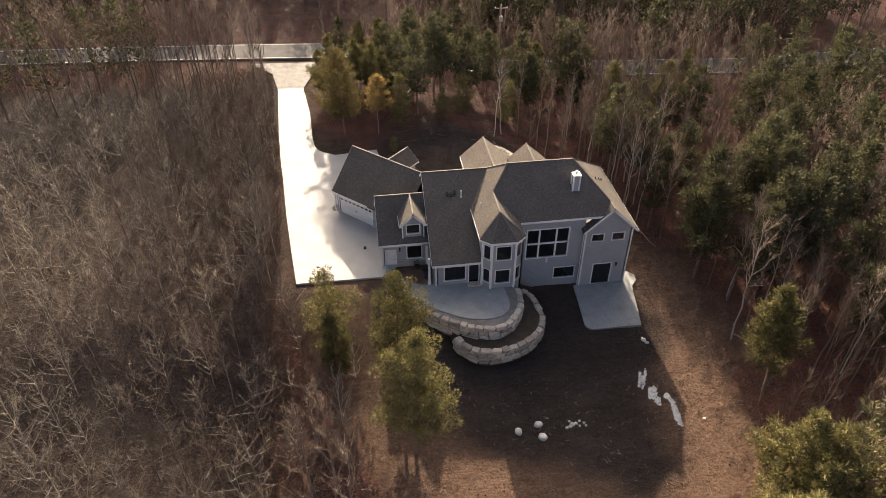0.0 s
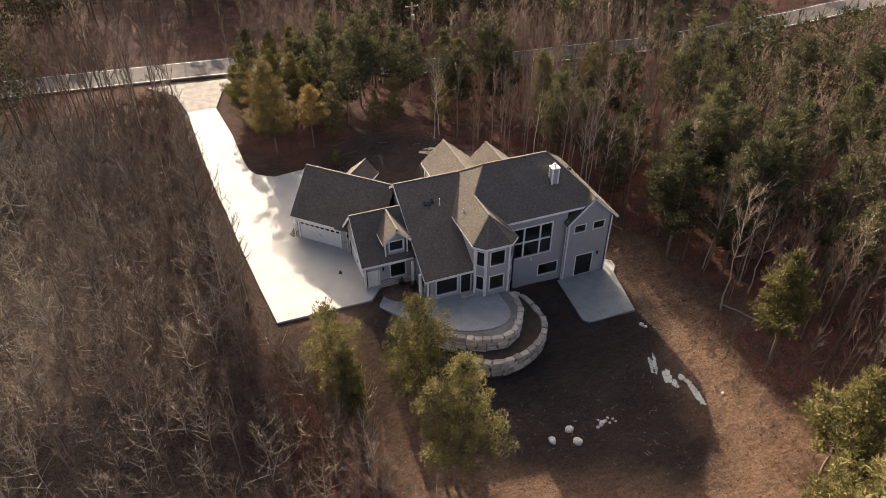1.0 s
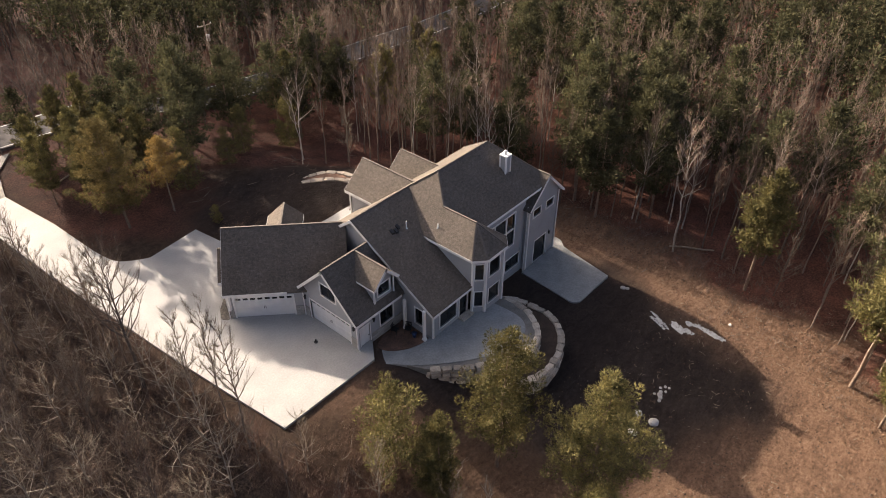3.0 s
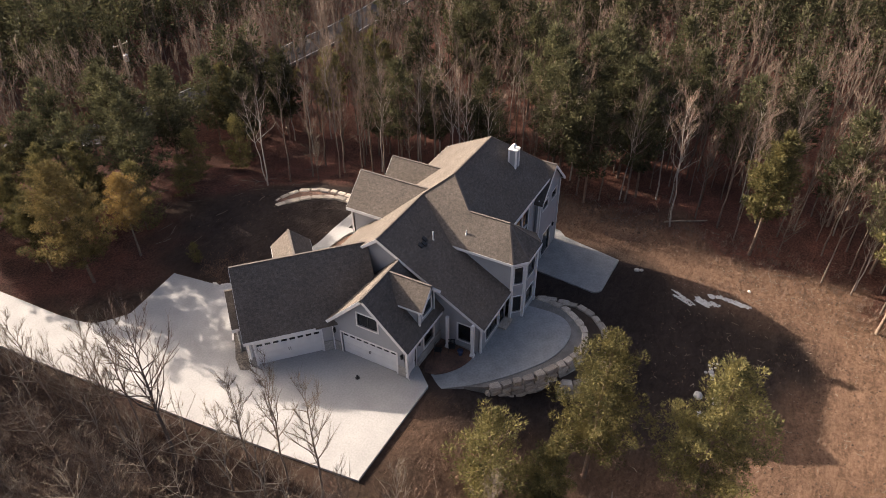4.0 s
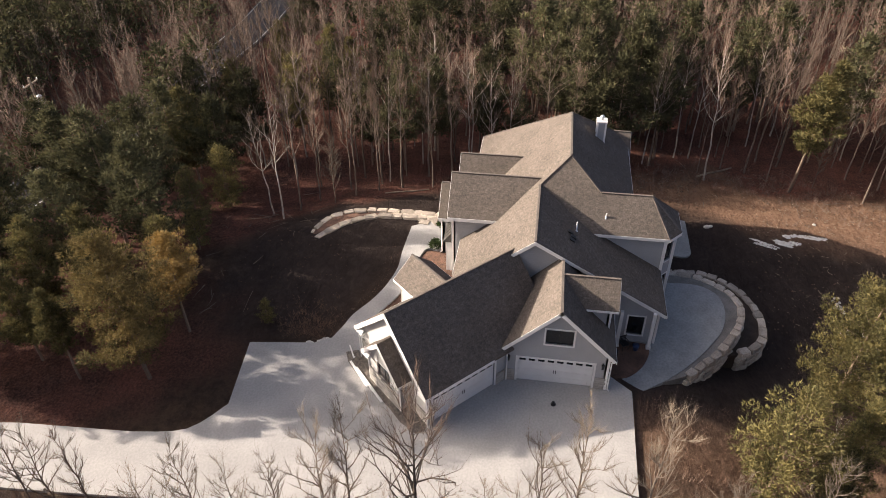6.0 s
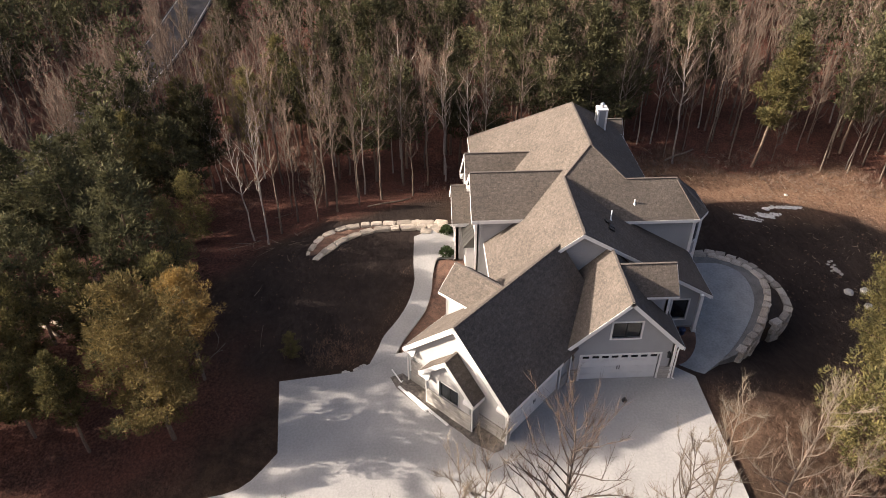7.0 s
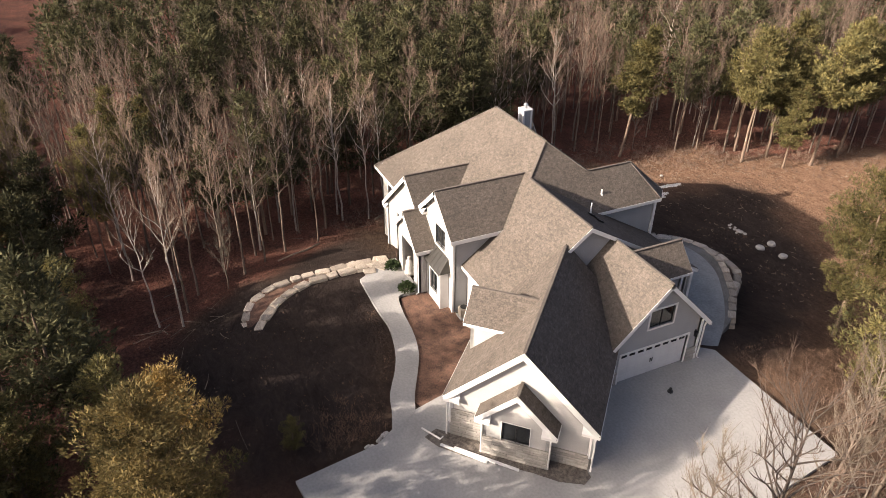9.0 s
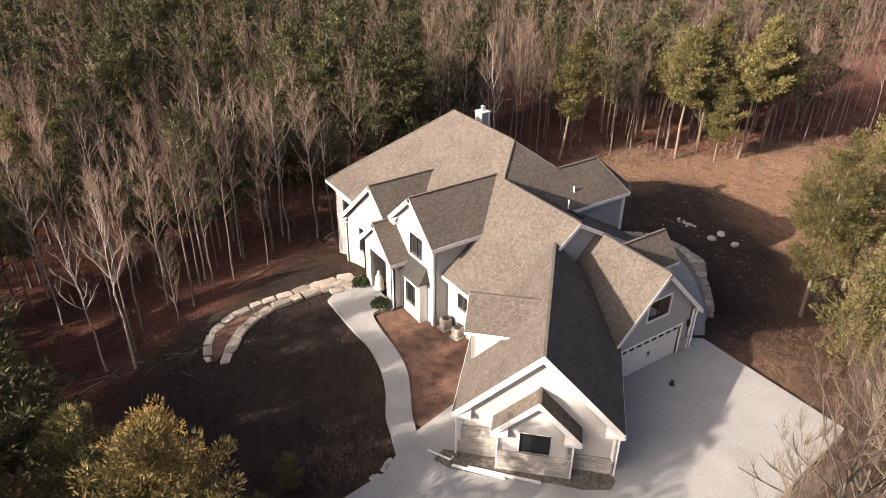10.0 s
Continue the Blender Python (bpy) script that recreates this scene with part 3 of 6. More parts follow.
def garage_door(O, ex, a, b, c, d, cols=4):
    m = local(O, ex)
    bm = bmesh.new()
    for lo, hi in (((a - 0.14, -0.1, c), (a, 0.03, d + 0.14)), ((b, -0.1, c), (b + 0.14, 0.03, d + 0.14)), ((a, -0.1, d), (b, 0.03, d + 0.14))):
        box_at(bm, lo, hi, m)
    w = finish("garage_door", bm, M_TRIM, house, "white sectional garage door with a row of small lights")
    rows = 4
    hh = (d - c) / rows
    for j in range(rows):
        bm = bmesh.new()
        box_at(bm, (a, -0.17, c + j * hh + (0.006 if j else -0.03)), (b, -0.12, c + (j + 1) * hh - 0.006), m)
        if j < rows - 1:
            k = cols * 2
            for i in range(k):
                x0, x1 = a + (b - a) * i / k + 0.06, a + (b - a) * (i + 1) / k - 0.06
                box_at(bm, (x0, -0.12, c + j * hh + 0.08), (x1, -0.108, c + (j + 1) * hh - 0.08), m)
        panel = finish("panel", bm, M_DOOR, w)
    k = cols * 2
    for i in range(k):
        bm = bmesh.new()
        x0, x1 = a + (b - a) * i / k + 0.1, a + (b - a) * (i + 1) / k - 0.1
        box_at(bm, (x0, -0.12, d - hh + 0.22), (x1, -0.112, d - 0.1), m)
        finish("pane", bm, M_GLASS, w)
    for s in (-0.07, 0.07):
        bm = bmesh.new()
        x = (a + b) / 2 + s
        box_at(bm, (x - 0.02, -0.12, c + hh * 1.6), (x + 0.02, -0.075, c + hh * 1.6 + 0.28), m)
        finish("handle", bm, M_METAL_DARK, w)
    return w


def corner_board(x, y, z0, z1, w=0.16):
    bm = bmesh.new()
    box_at(bm, (x - w / 2, y - w / 2, z0), (x + w / 2, y + w / 2, z1))
    return finish("corner_board", bm, M_TRIM, house)


def downspout(x, y, z0, z1, dx=0.0, dy=0.0):
    bm = bmesh.new()
    tube(bm, [(x + dx, y + dy, z1), (x, y, z1 - 0.35), (x, y, z0 + 0.2), (x + dx * 1.5, y + dy * 1.5, z0 + 0.06)], [0.05] * 4, 6)
    return finish("downspout", bm, M_TRIM, house)


EAST_, NORTH_ = Vector((1, 0, 0)), Vector((0, 1, 0))
WEST_, SOUTH_ = -EAST_, -NORTH_
# roof corners of the main block
ZR, YR = 9.7, 61.4
R1, R2 = (22.49, YR, ZR), (15.45, YR, ZR)
R3, R4 = (13.72, 63.5, 8.04), (6.55, 63.5, 8.04)
TJ, TA = (13.5, 59.03, 7.83), (13.5, 55.4, 7.83)
TE = [(11.28, 54.0, 5.70), (12.28, 53.1, 5.70), (14.97, 53.1, 5.70), (16.0, 54.0, 5.66)]
VAL, WV, WR = (15.94, 56.25, 5.63), (24.73, 56.25, 5.63), (25.75, 57.48, 6.58)
WP, WE, WD = (25.75, 56.05, 6.58), (28.85, 56.05, 3.60), (22.8, 56.05, 3.74)
FRC = (28.85, 69.2, 3.58)
roof([R1, R2, TJ, VAL, WV, WR])
roof([R1, WR, WP, WE, FRC])
roof([R1, FRC, (6.55, 69.2, 3.54), R4, R3, R2])
roof([R2, R3, (11.28, 59.44, 5.70), TE[0], TA, TJ])
roof([TA, TE[0], TE[1]])
roof([TA, TE[1], TE[2]])
roof([TA, TE[2], TE[3]])
roof([TA, TE[3], VAL, TJ])
roof([R4, (6.5, 54.15, 2.65), (11.7, 54.15, 2.65), (11.7, 59.2, 5.56), R3])
roof([WP, WR, (25.4, 57.05, 6.25), (22.8, 57.05, 3.74), WD])
for p, q in ((R1, R2), (R2, R3), (R3, R4), (TJ, TA), (R1, FRC), (R1, WR), (R2, TJ), (TA, TE[0]), (TA, TE[3]), (TA, TE[1]), (TA, TE[2]), (WP, WR)):
    cap(p, q)
for p, q in ((VAL, WV), (WP, WE), (WP, WD), (WE, FRC), ((11.28, 59.44, 5.70), TE[0]), (TE[0], TE[1]), (TE[1], TE[2]), (TE[2], TE[3]), (TE[3], VAL), (R4, (6.5, 54.15, 2.65)),
             ((6.5, 54.15, 2.65), (11.7, 54.15, 2.65)), (R4, (6.55, 66.5, 5.67)), ((12.2, 69.2, 3.54), (8.0, 69.2, 3.54)), (FRC, (24.4, 69.2, 3.55))):
    trim(p, q, drop=0.02)
# front gables
G1P, G1E = (14.5, 70.15, 8.1), (14.5, 63.45, 8.1)
roof([G1P, G1E, (11.86, 66.45, 5.73), (11.86, 70.15, 5.73)])
roof([G1P, G1E, (17.14, 66.45, 5.73), (17.14, 70.15, 5.73)])
G2P, G2E = (19.7, 70.15, 6.85), (19.7, 65.0, 6.85)
roof([G2P, (24.65, 70.15, 2.42), (24.65, 69.3, 2.42), (23.4, 69.2, 3.54), G2E])
roof([G2P, G2E, (17.0, 68.07, 4.43), (17.0, 70.15, 4.43)])
cap(G1P, G1E), cap(G2P, G2E)
EP = (17.05, 71.35, 5.55)
roof([EP, (17.05, 69.7, 5.55), (14.85, 69.7, 3.5), (14.85, 71.35, 3.5)])
roof([EP, (17.05, 69.7, 5.55), (19.25, 69.7, 3.5), (19.25, 71.35, 3.5)])
cap(EP, (17.05, 69.8, 5.55))
for p, q in ((G1P, (11.86, 70.15, 5.73)), (G1P, (17.14, 70.15, 5.73)), ((11.86, 70.15, 5.73), (11.86, 66.45, 5.73)), (G2P, (24.65, 70.15, 2.42)), (G2P, (17.0, 70.15, 4.43)), ((24.65, 70.15, 2.42), (24.65, 69.3, 2.42)),
             (EP, (14.85, 71.35, 3.5)), (EP, (19.25, 71.35, 3.5)), ((14.85, 71.35, 3.5), (14.85, 69.9, 3.5))):
    trim(p, q, drop=0.02, h=0.28)


def cornice_return(x, y, z, s, along=EAST_, out=NORTH_, w=0.75):
    """The short boxed eave that turns the corner of a gable."""
    bm = bmesh.new()
    p = Vector((x, y, z))
    d = along * s
    prism(bm, [p, p + d * w, p + d * w - out * 0.34, p - out * 0.34], -UP * 0.16)
    q = p + UP * 0.0
    prism(bm, [q, q + d * w, q + d * w - out * 0.3 + UP * 0.34], d * 0.001 + UP * 0.001)
    finish("cornice_return", bm, M_TRIM, house)


cornice_return(11.86, 70.15, 5.55, 1), cornice_return(17.14, 70.15, 5.55, -1), cornice_return(24.65, 70.15, 2.24, -1)

# rear walls
y = 56.9
big, low = (17.0, 21.45, 0.35, 4.0), (20.35, 22.6, -2.75, -1.35)
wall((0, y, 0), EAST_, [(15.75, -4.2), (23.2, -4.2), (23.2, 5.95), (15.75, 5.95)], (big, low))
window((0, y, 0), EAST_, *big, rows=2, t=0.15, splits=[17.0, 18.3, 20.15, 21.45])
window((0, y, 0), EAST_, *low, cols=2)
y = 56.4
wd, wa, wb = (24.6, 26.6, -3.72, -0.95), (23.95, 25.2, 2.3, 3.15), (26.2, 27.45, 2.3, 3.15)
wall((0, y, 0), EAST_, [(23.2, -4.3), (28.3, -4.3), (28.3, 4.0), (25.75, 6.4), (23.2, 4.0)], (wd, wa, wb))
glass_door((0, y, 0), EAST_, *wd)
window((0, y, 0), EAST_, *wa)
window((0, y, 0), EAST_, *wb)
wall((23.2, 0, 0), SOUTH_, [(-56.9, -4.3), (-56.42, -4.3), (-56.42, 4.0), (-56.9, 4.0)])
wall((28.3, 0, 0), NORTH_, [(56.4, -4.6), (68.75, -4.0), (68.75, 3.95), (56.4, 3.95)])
corner_board(23.2, 56.4, -4.2, 4.0), corner_board(28.3, 56.4, -4.2, 3.6)
downspout(23.02, 56.5, -3.9, 4.0)
# turret
TW = [(11.65, 59.6), (11.65, 54.2), (12.45, 53.42), (14.9, 53.42), (15.75, 54.3), (15.75, 56.9)]
for i in range(5):
    p, q = Vector((*TW[i], 0)), Vector((*TW[i + 1], 0))
    L, ex = (q - p).length, (q - p).normalized()
    if i == 0:
        holes = []
    elif i == 4:
        holes = [(0.5, 1.5, 3.3, 4.95), (0.5, 1.5, 0.35, 1.95)]
    else:
        k = 0.5 if i == 2 else 0.2
        holes = [(k, L - k, 3.3, 4.95), (k, L - k, 0.3, 1.95)]
    wall(p, ex, [(0, -4.0 if i else 2.0), (L, -4.0 if i else 2.0), (L, 5.72), (0, 5.72)], holes)
    for h in holes:
        window(p, ex, *h, t=0.09)
    if i:
        corner_board(p.x, p.y, -4.0, 5.6, 0.2)
corner_board(15.75, 54.3, -4.0, 5.6, 0.2)
# long rear wing with the low eave
y = 54.6
bw, bd = (7.85, 10.0, 0.2, 1.95), (10.4, 11.4, -0.34, 2.0)
wall((0, y, 0), EAST_, [(6.95, -1.5), (11.65, -1.5), (11.65, 2.75), (6.95, 2.75)], (bw, bd))
window((0, y, 0), EAST_, *bw, cols=2)
glass_door((0, y, 0), EAST_, *bd)
wall((6.95, 0, 0), SOUTH_, [(-68.7, -0.5), (-54.6, -0.8), (-54.6, 2.7), (-63.5, 7.85), (-68.7, 3.75)], [(-56.6, -55.5, 0.3, 2.0)])
window((6.95, 0, 0), SOUTH_, -56.6, -55.5, 0.3, 2.0)
corner_board(6.95, 54.6, -0.6, 2.6)
for px_, py_ in ((6.3, 55.0), (6.3, 57.2)):
    bm = bmesh.new()
    box_at(bm, (px_ - 0.11, py_ - 0.11, -0.36), (px_ + 0.11, py_ + 0.11, 2.95))
    box_at(bm, (px_ - 0.16, py_ - 0.16, -0.36), (px_ + 0.16, py_ + 0.16, -0.1))
    finish("porch_post", bm, M_TRIM, house)
bm = bmesh.new()
prism(bm, [(10.2, 54.57, -0.2), (11.6, 54.57, -0.2), (11.6, 53.9, -0.2), (10.2, 53.9, -0.2)], (0, 0, -0.2))
finish("door_step", bm, M_STONE, house, "stone step below the patio door")
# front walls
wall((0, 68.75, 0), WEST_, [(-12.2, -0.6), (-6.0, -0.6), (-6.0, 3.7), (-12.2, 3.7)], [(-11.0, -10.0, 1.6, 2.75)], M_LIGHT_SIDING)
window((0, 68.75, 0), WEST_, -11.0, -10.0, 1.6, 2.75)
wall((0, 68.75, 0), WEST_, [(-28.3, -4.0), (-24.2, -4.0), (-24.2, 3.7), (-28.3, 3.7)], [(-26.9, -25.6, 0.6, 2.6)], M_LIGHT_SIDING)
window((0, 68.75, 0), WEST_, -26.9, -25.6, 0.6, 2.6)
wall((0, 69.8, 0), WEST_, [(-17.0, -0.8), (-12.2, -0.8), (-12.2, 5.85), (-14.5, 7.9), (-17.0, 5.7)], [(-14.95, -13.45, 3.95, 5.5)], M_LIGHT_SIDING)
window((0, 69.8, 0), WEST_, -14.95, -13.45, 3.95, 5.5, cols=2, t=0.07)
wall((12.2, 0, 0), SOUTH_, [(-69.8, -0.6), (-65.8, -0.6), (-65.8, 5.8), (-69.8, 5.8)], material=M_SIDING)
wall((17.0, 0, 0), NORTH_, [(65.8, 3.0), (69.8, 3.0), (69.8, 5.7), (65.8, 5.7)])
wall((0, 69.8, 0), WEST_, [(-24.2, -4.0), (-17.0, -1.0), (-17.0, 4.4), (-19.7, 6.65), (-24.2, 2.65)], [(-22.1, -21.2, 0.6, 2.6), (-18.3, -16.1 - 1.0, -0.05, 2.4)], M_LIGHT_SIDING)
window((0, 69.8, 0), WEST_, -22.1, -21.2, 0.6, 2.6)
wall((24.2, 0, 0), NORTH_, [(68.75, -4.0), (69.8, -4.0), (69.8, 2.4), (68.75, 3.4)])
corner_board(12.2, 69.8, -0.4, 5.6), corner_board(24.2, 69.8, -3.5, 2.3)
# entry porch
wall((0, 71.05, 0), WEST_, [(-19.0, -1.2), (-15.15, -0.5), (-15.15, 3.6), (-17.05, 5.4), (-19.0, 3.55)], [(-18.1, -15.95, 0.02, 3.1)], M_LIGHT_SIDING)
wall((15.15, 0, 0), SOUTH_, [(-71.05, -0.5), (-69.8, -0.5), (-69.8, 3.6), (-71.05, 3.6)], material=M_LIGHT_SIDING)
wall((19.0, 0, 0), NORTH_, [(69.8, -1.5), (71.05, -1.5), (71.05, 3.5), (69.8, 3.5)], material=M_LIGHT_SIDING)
m = local((0, 69.8, 0), WEST_)
bm = bmesh.new()
box_at(bm, (-18.28, -0.12, -0.05), (-17.12, -0.06, 2.38), m)
for j in range(3):
    box_at(bm, (-18.1, -0.06, 0.12 + j * 0.75), (-17.3, -0.045, 0.72 + j * 0.75), m)
finish("front_door", bm, M_DARK_WOOD, house, "dark panelled front door inside the entry porch")
downspout(15.0, 71.1, -0.1, 3.3, 0, 0.12)
# box bay under the left front gable
bayh = (-14.5, -13.35, 0.75, 2.35)
wall((0, 70.4, 0), WEST_, [(-15.0, -0.5), (-12.85, -0.5), (-12.85, 2.85), (-15.0, 2.85)], [bayh], M_LIGHT_SIDING)
window((0, 70.4, 0), WEST_, *bayh, cols=2, t=0.09)
for xx, ex, poly in ((12.85, SOUTH_, [(-70.4, -0.5), (-69.8, -0.5), (-69.8, 2.85), (-70.4, 2.85)]), (15.0, NORTH_, [(69.8, -0.5), (70.4, -0.5), (70.4, 2.85), (69.8, 2.85)])):
    wall((xx, 0, 0), ex, poly, material=M_LIGHT_SIDING)
for xx in (12.83, 14.93):
    bm = bmesh.new()
    box_at(bm, (xx, 69.85, -0.5), (xx + 0.09, 70.44, 2.85))
    finish("corner_board", bm, M_TRIM, house)
bay = [(12.6, 70.65, 2.85), (15.15, 70.65, 2.85), (15.0, 69.8, 3.75), (12.95, 69.8, 3.75)]
bm = bmesh.new()
prism(bm, bay, (0, 0, -0.08))
prism(bm, [bay[0], bay[3], (12.6, 69.8, 2.85)], (0.02, 0, -0.02))
bay_roof = finish("bay_roof", bm, M_METAL_ROOF, house, "dark standing-seam metal roof over the bay")
for k in range(6):
    t = k / 5
    p = Vector(bay[0]).lerp(Vector(bay[1]), t)
    q = Vector(bay[3]).lerp(Vector(bay[2]), t)
    bm = bmesh.new()
    beam(bm, p + UP * 0.035, q + UP * 0.035, 0.03, 0.04)
    finish("seam", bm, M_METAL_ROOF, bay_roof)

# rear-facing garage
YG, ZG = 61.55, 6.75
roof([(1.35, YG, ZG), (7.2, YG, ZG), (7.2, 57.8, 3.0), (1.35, 57.8, 3.0)])
roof([(1.35, YG, ZG), (7.2, YG, ZG), (7.2, 65.3, 3.0), (1.35, 65.3, 3.0)])
cap((1.35, YG, ZG), (6.95, YG, ZG))
trim((1.35, YG, ZG), (1.35, 57.8, 3.0), drop=0.02), trim((1.35, YG, ZG), (1.35, 65.3, 3.0), drop=0.02), trim((1.35, 57.8, 3.0), (6.6, 57.8, 3.0), drop=0.02)
gd, gw = (-64.0, -59.1, -0.06, 2.15), (-62.35, -60.6, 3.6, 4.85)
wall((1.75, 0, 0), SOUTH_, [(-65.0, -0.4), (-58.2, -0.4), (-58.2, 3.2), (-61.55, 6.55), (-65.0, 3.2)], (gd, gw))
garage_door((1.75, 0, 0), SOUTH_, *gd)
window((1.75, 0, 0), SOUTH_, *gw, cols=2)
sd, sw = (2.05, 3.1, -0.3, 1.95), (4.35, 5.85, 0.75, 2.35)
wall((0, 58.2, 0), EAST_, [(1.75, -0.8), (6.95, -0.8), (6.95, 3.15), (1.75, 3.15)], (sd, sw))
panel_door((0, 58.2, 0), EAST_, *sd)
window((0, 58.2, 0), EAST_, *sw)
corner_board(1.75, 58.2, -0.3, 3.0)
downspout(1.6, 58.05, -0.05, 2.9, 0, -0.1), downspout(1.6, 64.7, 0.0, 2.9)
# dormer on the rear-facing garage
DX, DZ = 5.05, 6.72
roof([(DX, 57.85, DZ), (DX, 61.55, DZ), (DX - 1.45, 60.0, 5.2), (DX - 1.45, 57.85, 5.2)])
roof([(DX, 57.85, DZ), (DX, 61.55, DZ), (DX + 1.45, 60.0, 5.2), (DX + 1.45, 57.85, 5.2)])
cap((DX, 57.85, DZ), (DX, 61.5, DZ))
for s in (-1, 1):
    trim((DX, 57.85, DZ), (DX + 1.45 * s, 57.85, 5.2), drop=0.02), trim((DX + 1.45 * s, 57.85, 5.2), (DX + 1.45 * s, 59.9, 5.2), drop=0.02, h=0.16)
    corner_board(DX + 1.1 * s, 58.3, 3.3, 5.25, 0.14)
dw = (4.4, 5.7, 3.95, 5.0)
wall((0, 58.3, 0), EAST_, [(DX - 1.1, 3.2), (DX + 1.1, 3.2), (DX + 1.1, 5.35), (DX, 6.5), (DX - 1.1, 5.35)], [dw])
window((0, 58.3, 0), EAST_, *dw)
wall((DX - 1.1, 0, 0), SOUTH_, [(-60.2, 3.2), (-58.3, 3.2), (-58.3, 5.35), (-60.2, 5.35)])
wall((DX + 1.1, 0, 0), NORTH_, [(58.3, 3.2), (60.2, 3.2), (60.2, 5.35), (58.3, 5.35)])

# angled garage wing
AN = radians(-44)
GU, GV = Vector((math.cos(AN), math.sin(AN), 0)), Vector((-math.sin(AN), math.cos(AN), 0))
GO = Vector((-0.5, 72.15, 0))


def gp(u, v, z=0.0):
    return GO + GU * u + GV * v + UP * z


GZ, GE = 7.0, 2.92
roof([gp(0, 0, GZ), gp(10.6, 0, GZ), gp(10.6, -4.1, GE), gp(0, -4.1, GE)])
roof([gp(0, 0, GZ), gp(10.6, 0, GZ), gp(10.6, 4.1, GE), gp(0, 4.1, GE)])
cap(gp(0, 0, GZ), gp(10.3, 0, GZ))
for s in (-1, 1):
    trim(gp(0, 0, GZ), gp(0, 4.1 * s, GE), drop=0.02, h=0.3)
    trim(gp(0, 4.1 * s, GE), gp(5.4 if s < 0 else 9.0, 4.1 * s, GE), drop=0.02)
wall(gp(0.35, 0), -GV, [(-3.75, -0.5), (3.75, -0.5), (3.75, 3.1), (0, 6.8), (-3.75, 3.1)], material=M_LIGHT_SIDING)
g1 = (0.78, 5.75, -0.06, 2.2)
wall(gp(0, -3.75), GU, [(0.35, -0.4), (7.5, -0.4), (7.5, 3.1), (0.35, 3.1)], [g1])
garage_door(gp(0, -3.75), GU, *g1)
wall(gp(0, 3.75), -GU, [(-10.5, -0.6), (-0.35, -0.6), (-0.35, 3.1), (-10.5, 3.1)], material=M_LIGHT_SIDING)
for v in (-3.75, 3.75):
    c = gp(0.35, v)
    corner_board(c.x, c.y, 0.9, 3.05, 0.2)
# projecting stone bay with its own little gable
roof([gp(-0.7, 0, 4.85), gp(0.4, 0, 4.85), gp(0.4, -2.13, 2.72), gp(-0.7, -2.13, 2.72)])
roof([gp(-0.7, 0, 4.85), gp(0.4, 0, 4.85), gp(0.4, 2.13, 2.72), gp(-0.7, 2.13, 2.72)])
cap(gp(-0.7, 0, 4.85), gp(0.35, 0, 4.85))
for s in (-1, 1):
    trim(gp(-0.7, 0, 4.85), gp(-0.7, 2.13 * s, 2.72), drop=0.02, h=0.26)
    trim(gp(-0.7, 2.13 * s, 2.72), gp(0.3, 2.13 * s, 2.72), drop=0.02)
    cornice_return(*gp(-0.7, 2.13 * s, 2.55), -s, GV, -GU, 0.8)
    cornice_return(*gp(0.0, 4.1 * s, 2.75), -s, GV, -GU, 0.9)
bw2 = (-0.76, 0.72, 1.25, 2.55)
wall(gp(-0.35, 0), -GV, [(-1.75, -0.6), (1.75, -0.6), (1.75, 2.9), (0, 4.65), (-1.75, 2.9)], [bw2], M_LIGHT_SIDING)
window(gp(-0.35, 0), -GV, *bw2, cols=2, t=0.03)
wall(gp(0, -1.75), GU, [(-0.35, -0.6), (0.35, -0.6), (0.35, 2.9), (-0.35, 2.9)])
wall(gp(0, 1.75), -GU, [(-0.35, -0.6), (0.35, -0.6), (0.35, 2.9), (-0.35, 2.9)])
for v in (-1.8, 1.8):
    c = gp(-0.38, v)
    downspout(c.x, c.y, -0.1, 2.6)
c = gp(0.2, -3.9)
downspout(c.x, c.y, 0.0, 2.8)
c = gp(0.2, 3.9)
downspout(c.x, c.y, -0.1, 2.8)
# dormer on the angled wing
D1 = 4.95
roof([gp(D1, 0.36, 6.62), gp(D1, 4.1, 6.62), gp(D1 - 1.6, 4.1, 5.26), gp(D1 - 1.6, 1.74, 5.26)])
roof([gp(D1, 0.36, 6.62), gp(D1, 4.1, 6.62), gp(D1 + 1.6, 4.1, 5.26), gp(D1 + 1.6, 1.74, 5.26)])
cap(gp(D1, 0.36, 6.62), gp(D1, 4.1, 6.62))
for s in (-1, 1):
    trim(gp(D1, 4.1, 6.62), gp(D1 + 1.6 * s, 4.1, 5.26), drop=0.02), trim(gp(D1 + 1.6 * s, 4.1, 5.26), gp(D1 + 1.6 * s, 1.8, 5.26), drop=0.02, h=0.16)
wall(gp(0, 3.75), -GU, [(-D1 - 1.3, 3.0), (-D1 + 1.3, 3.0), (-D1 + 1.3, 5.35), (-D1, 6.4), (-D1 - 1.3, 5.35)], [(-D1 - 0.6, -D1 + 0.6, 3.9, 5.2)], M_LIGHT_SIDING)
window(gp(0, 3.75), -GU, -D1 - 0.6, -D1 + 0.6, 3.9, 5.2)
wall(gp(D1 - 1.3, 0), -GV, [(-3.75, 3.0), (-1.5, 3.0), (-1.5, 5.35), (-3.75, 5.35)], material=M_LIGHT_SIDING)
wall(gp(D1 + 1.3, 0), GV, [(1.5, 3.0), (3.75, 3.0), (3.75, 5.35), (1.5, 5.35)], material=M_LIGHT_SIDING)

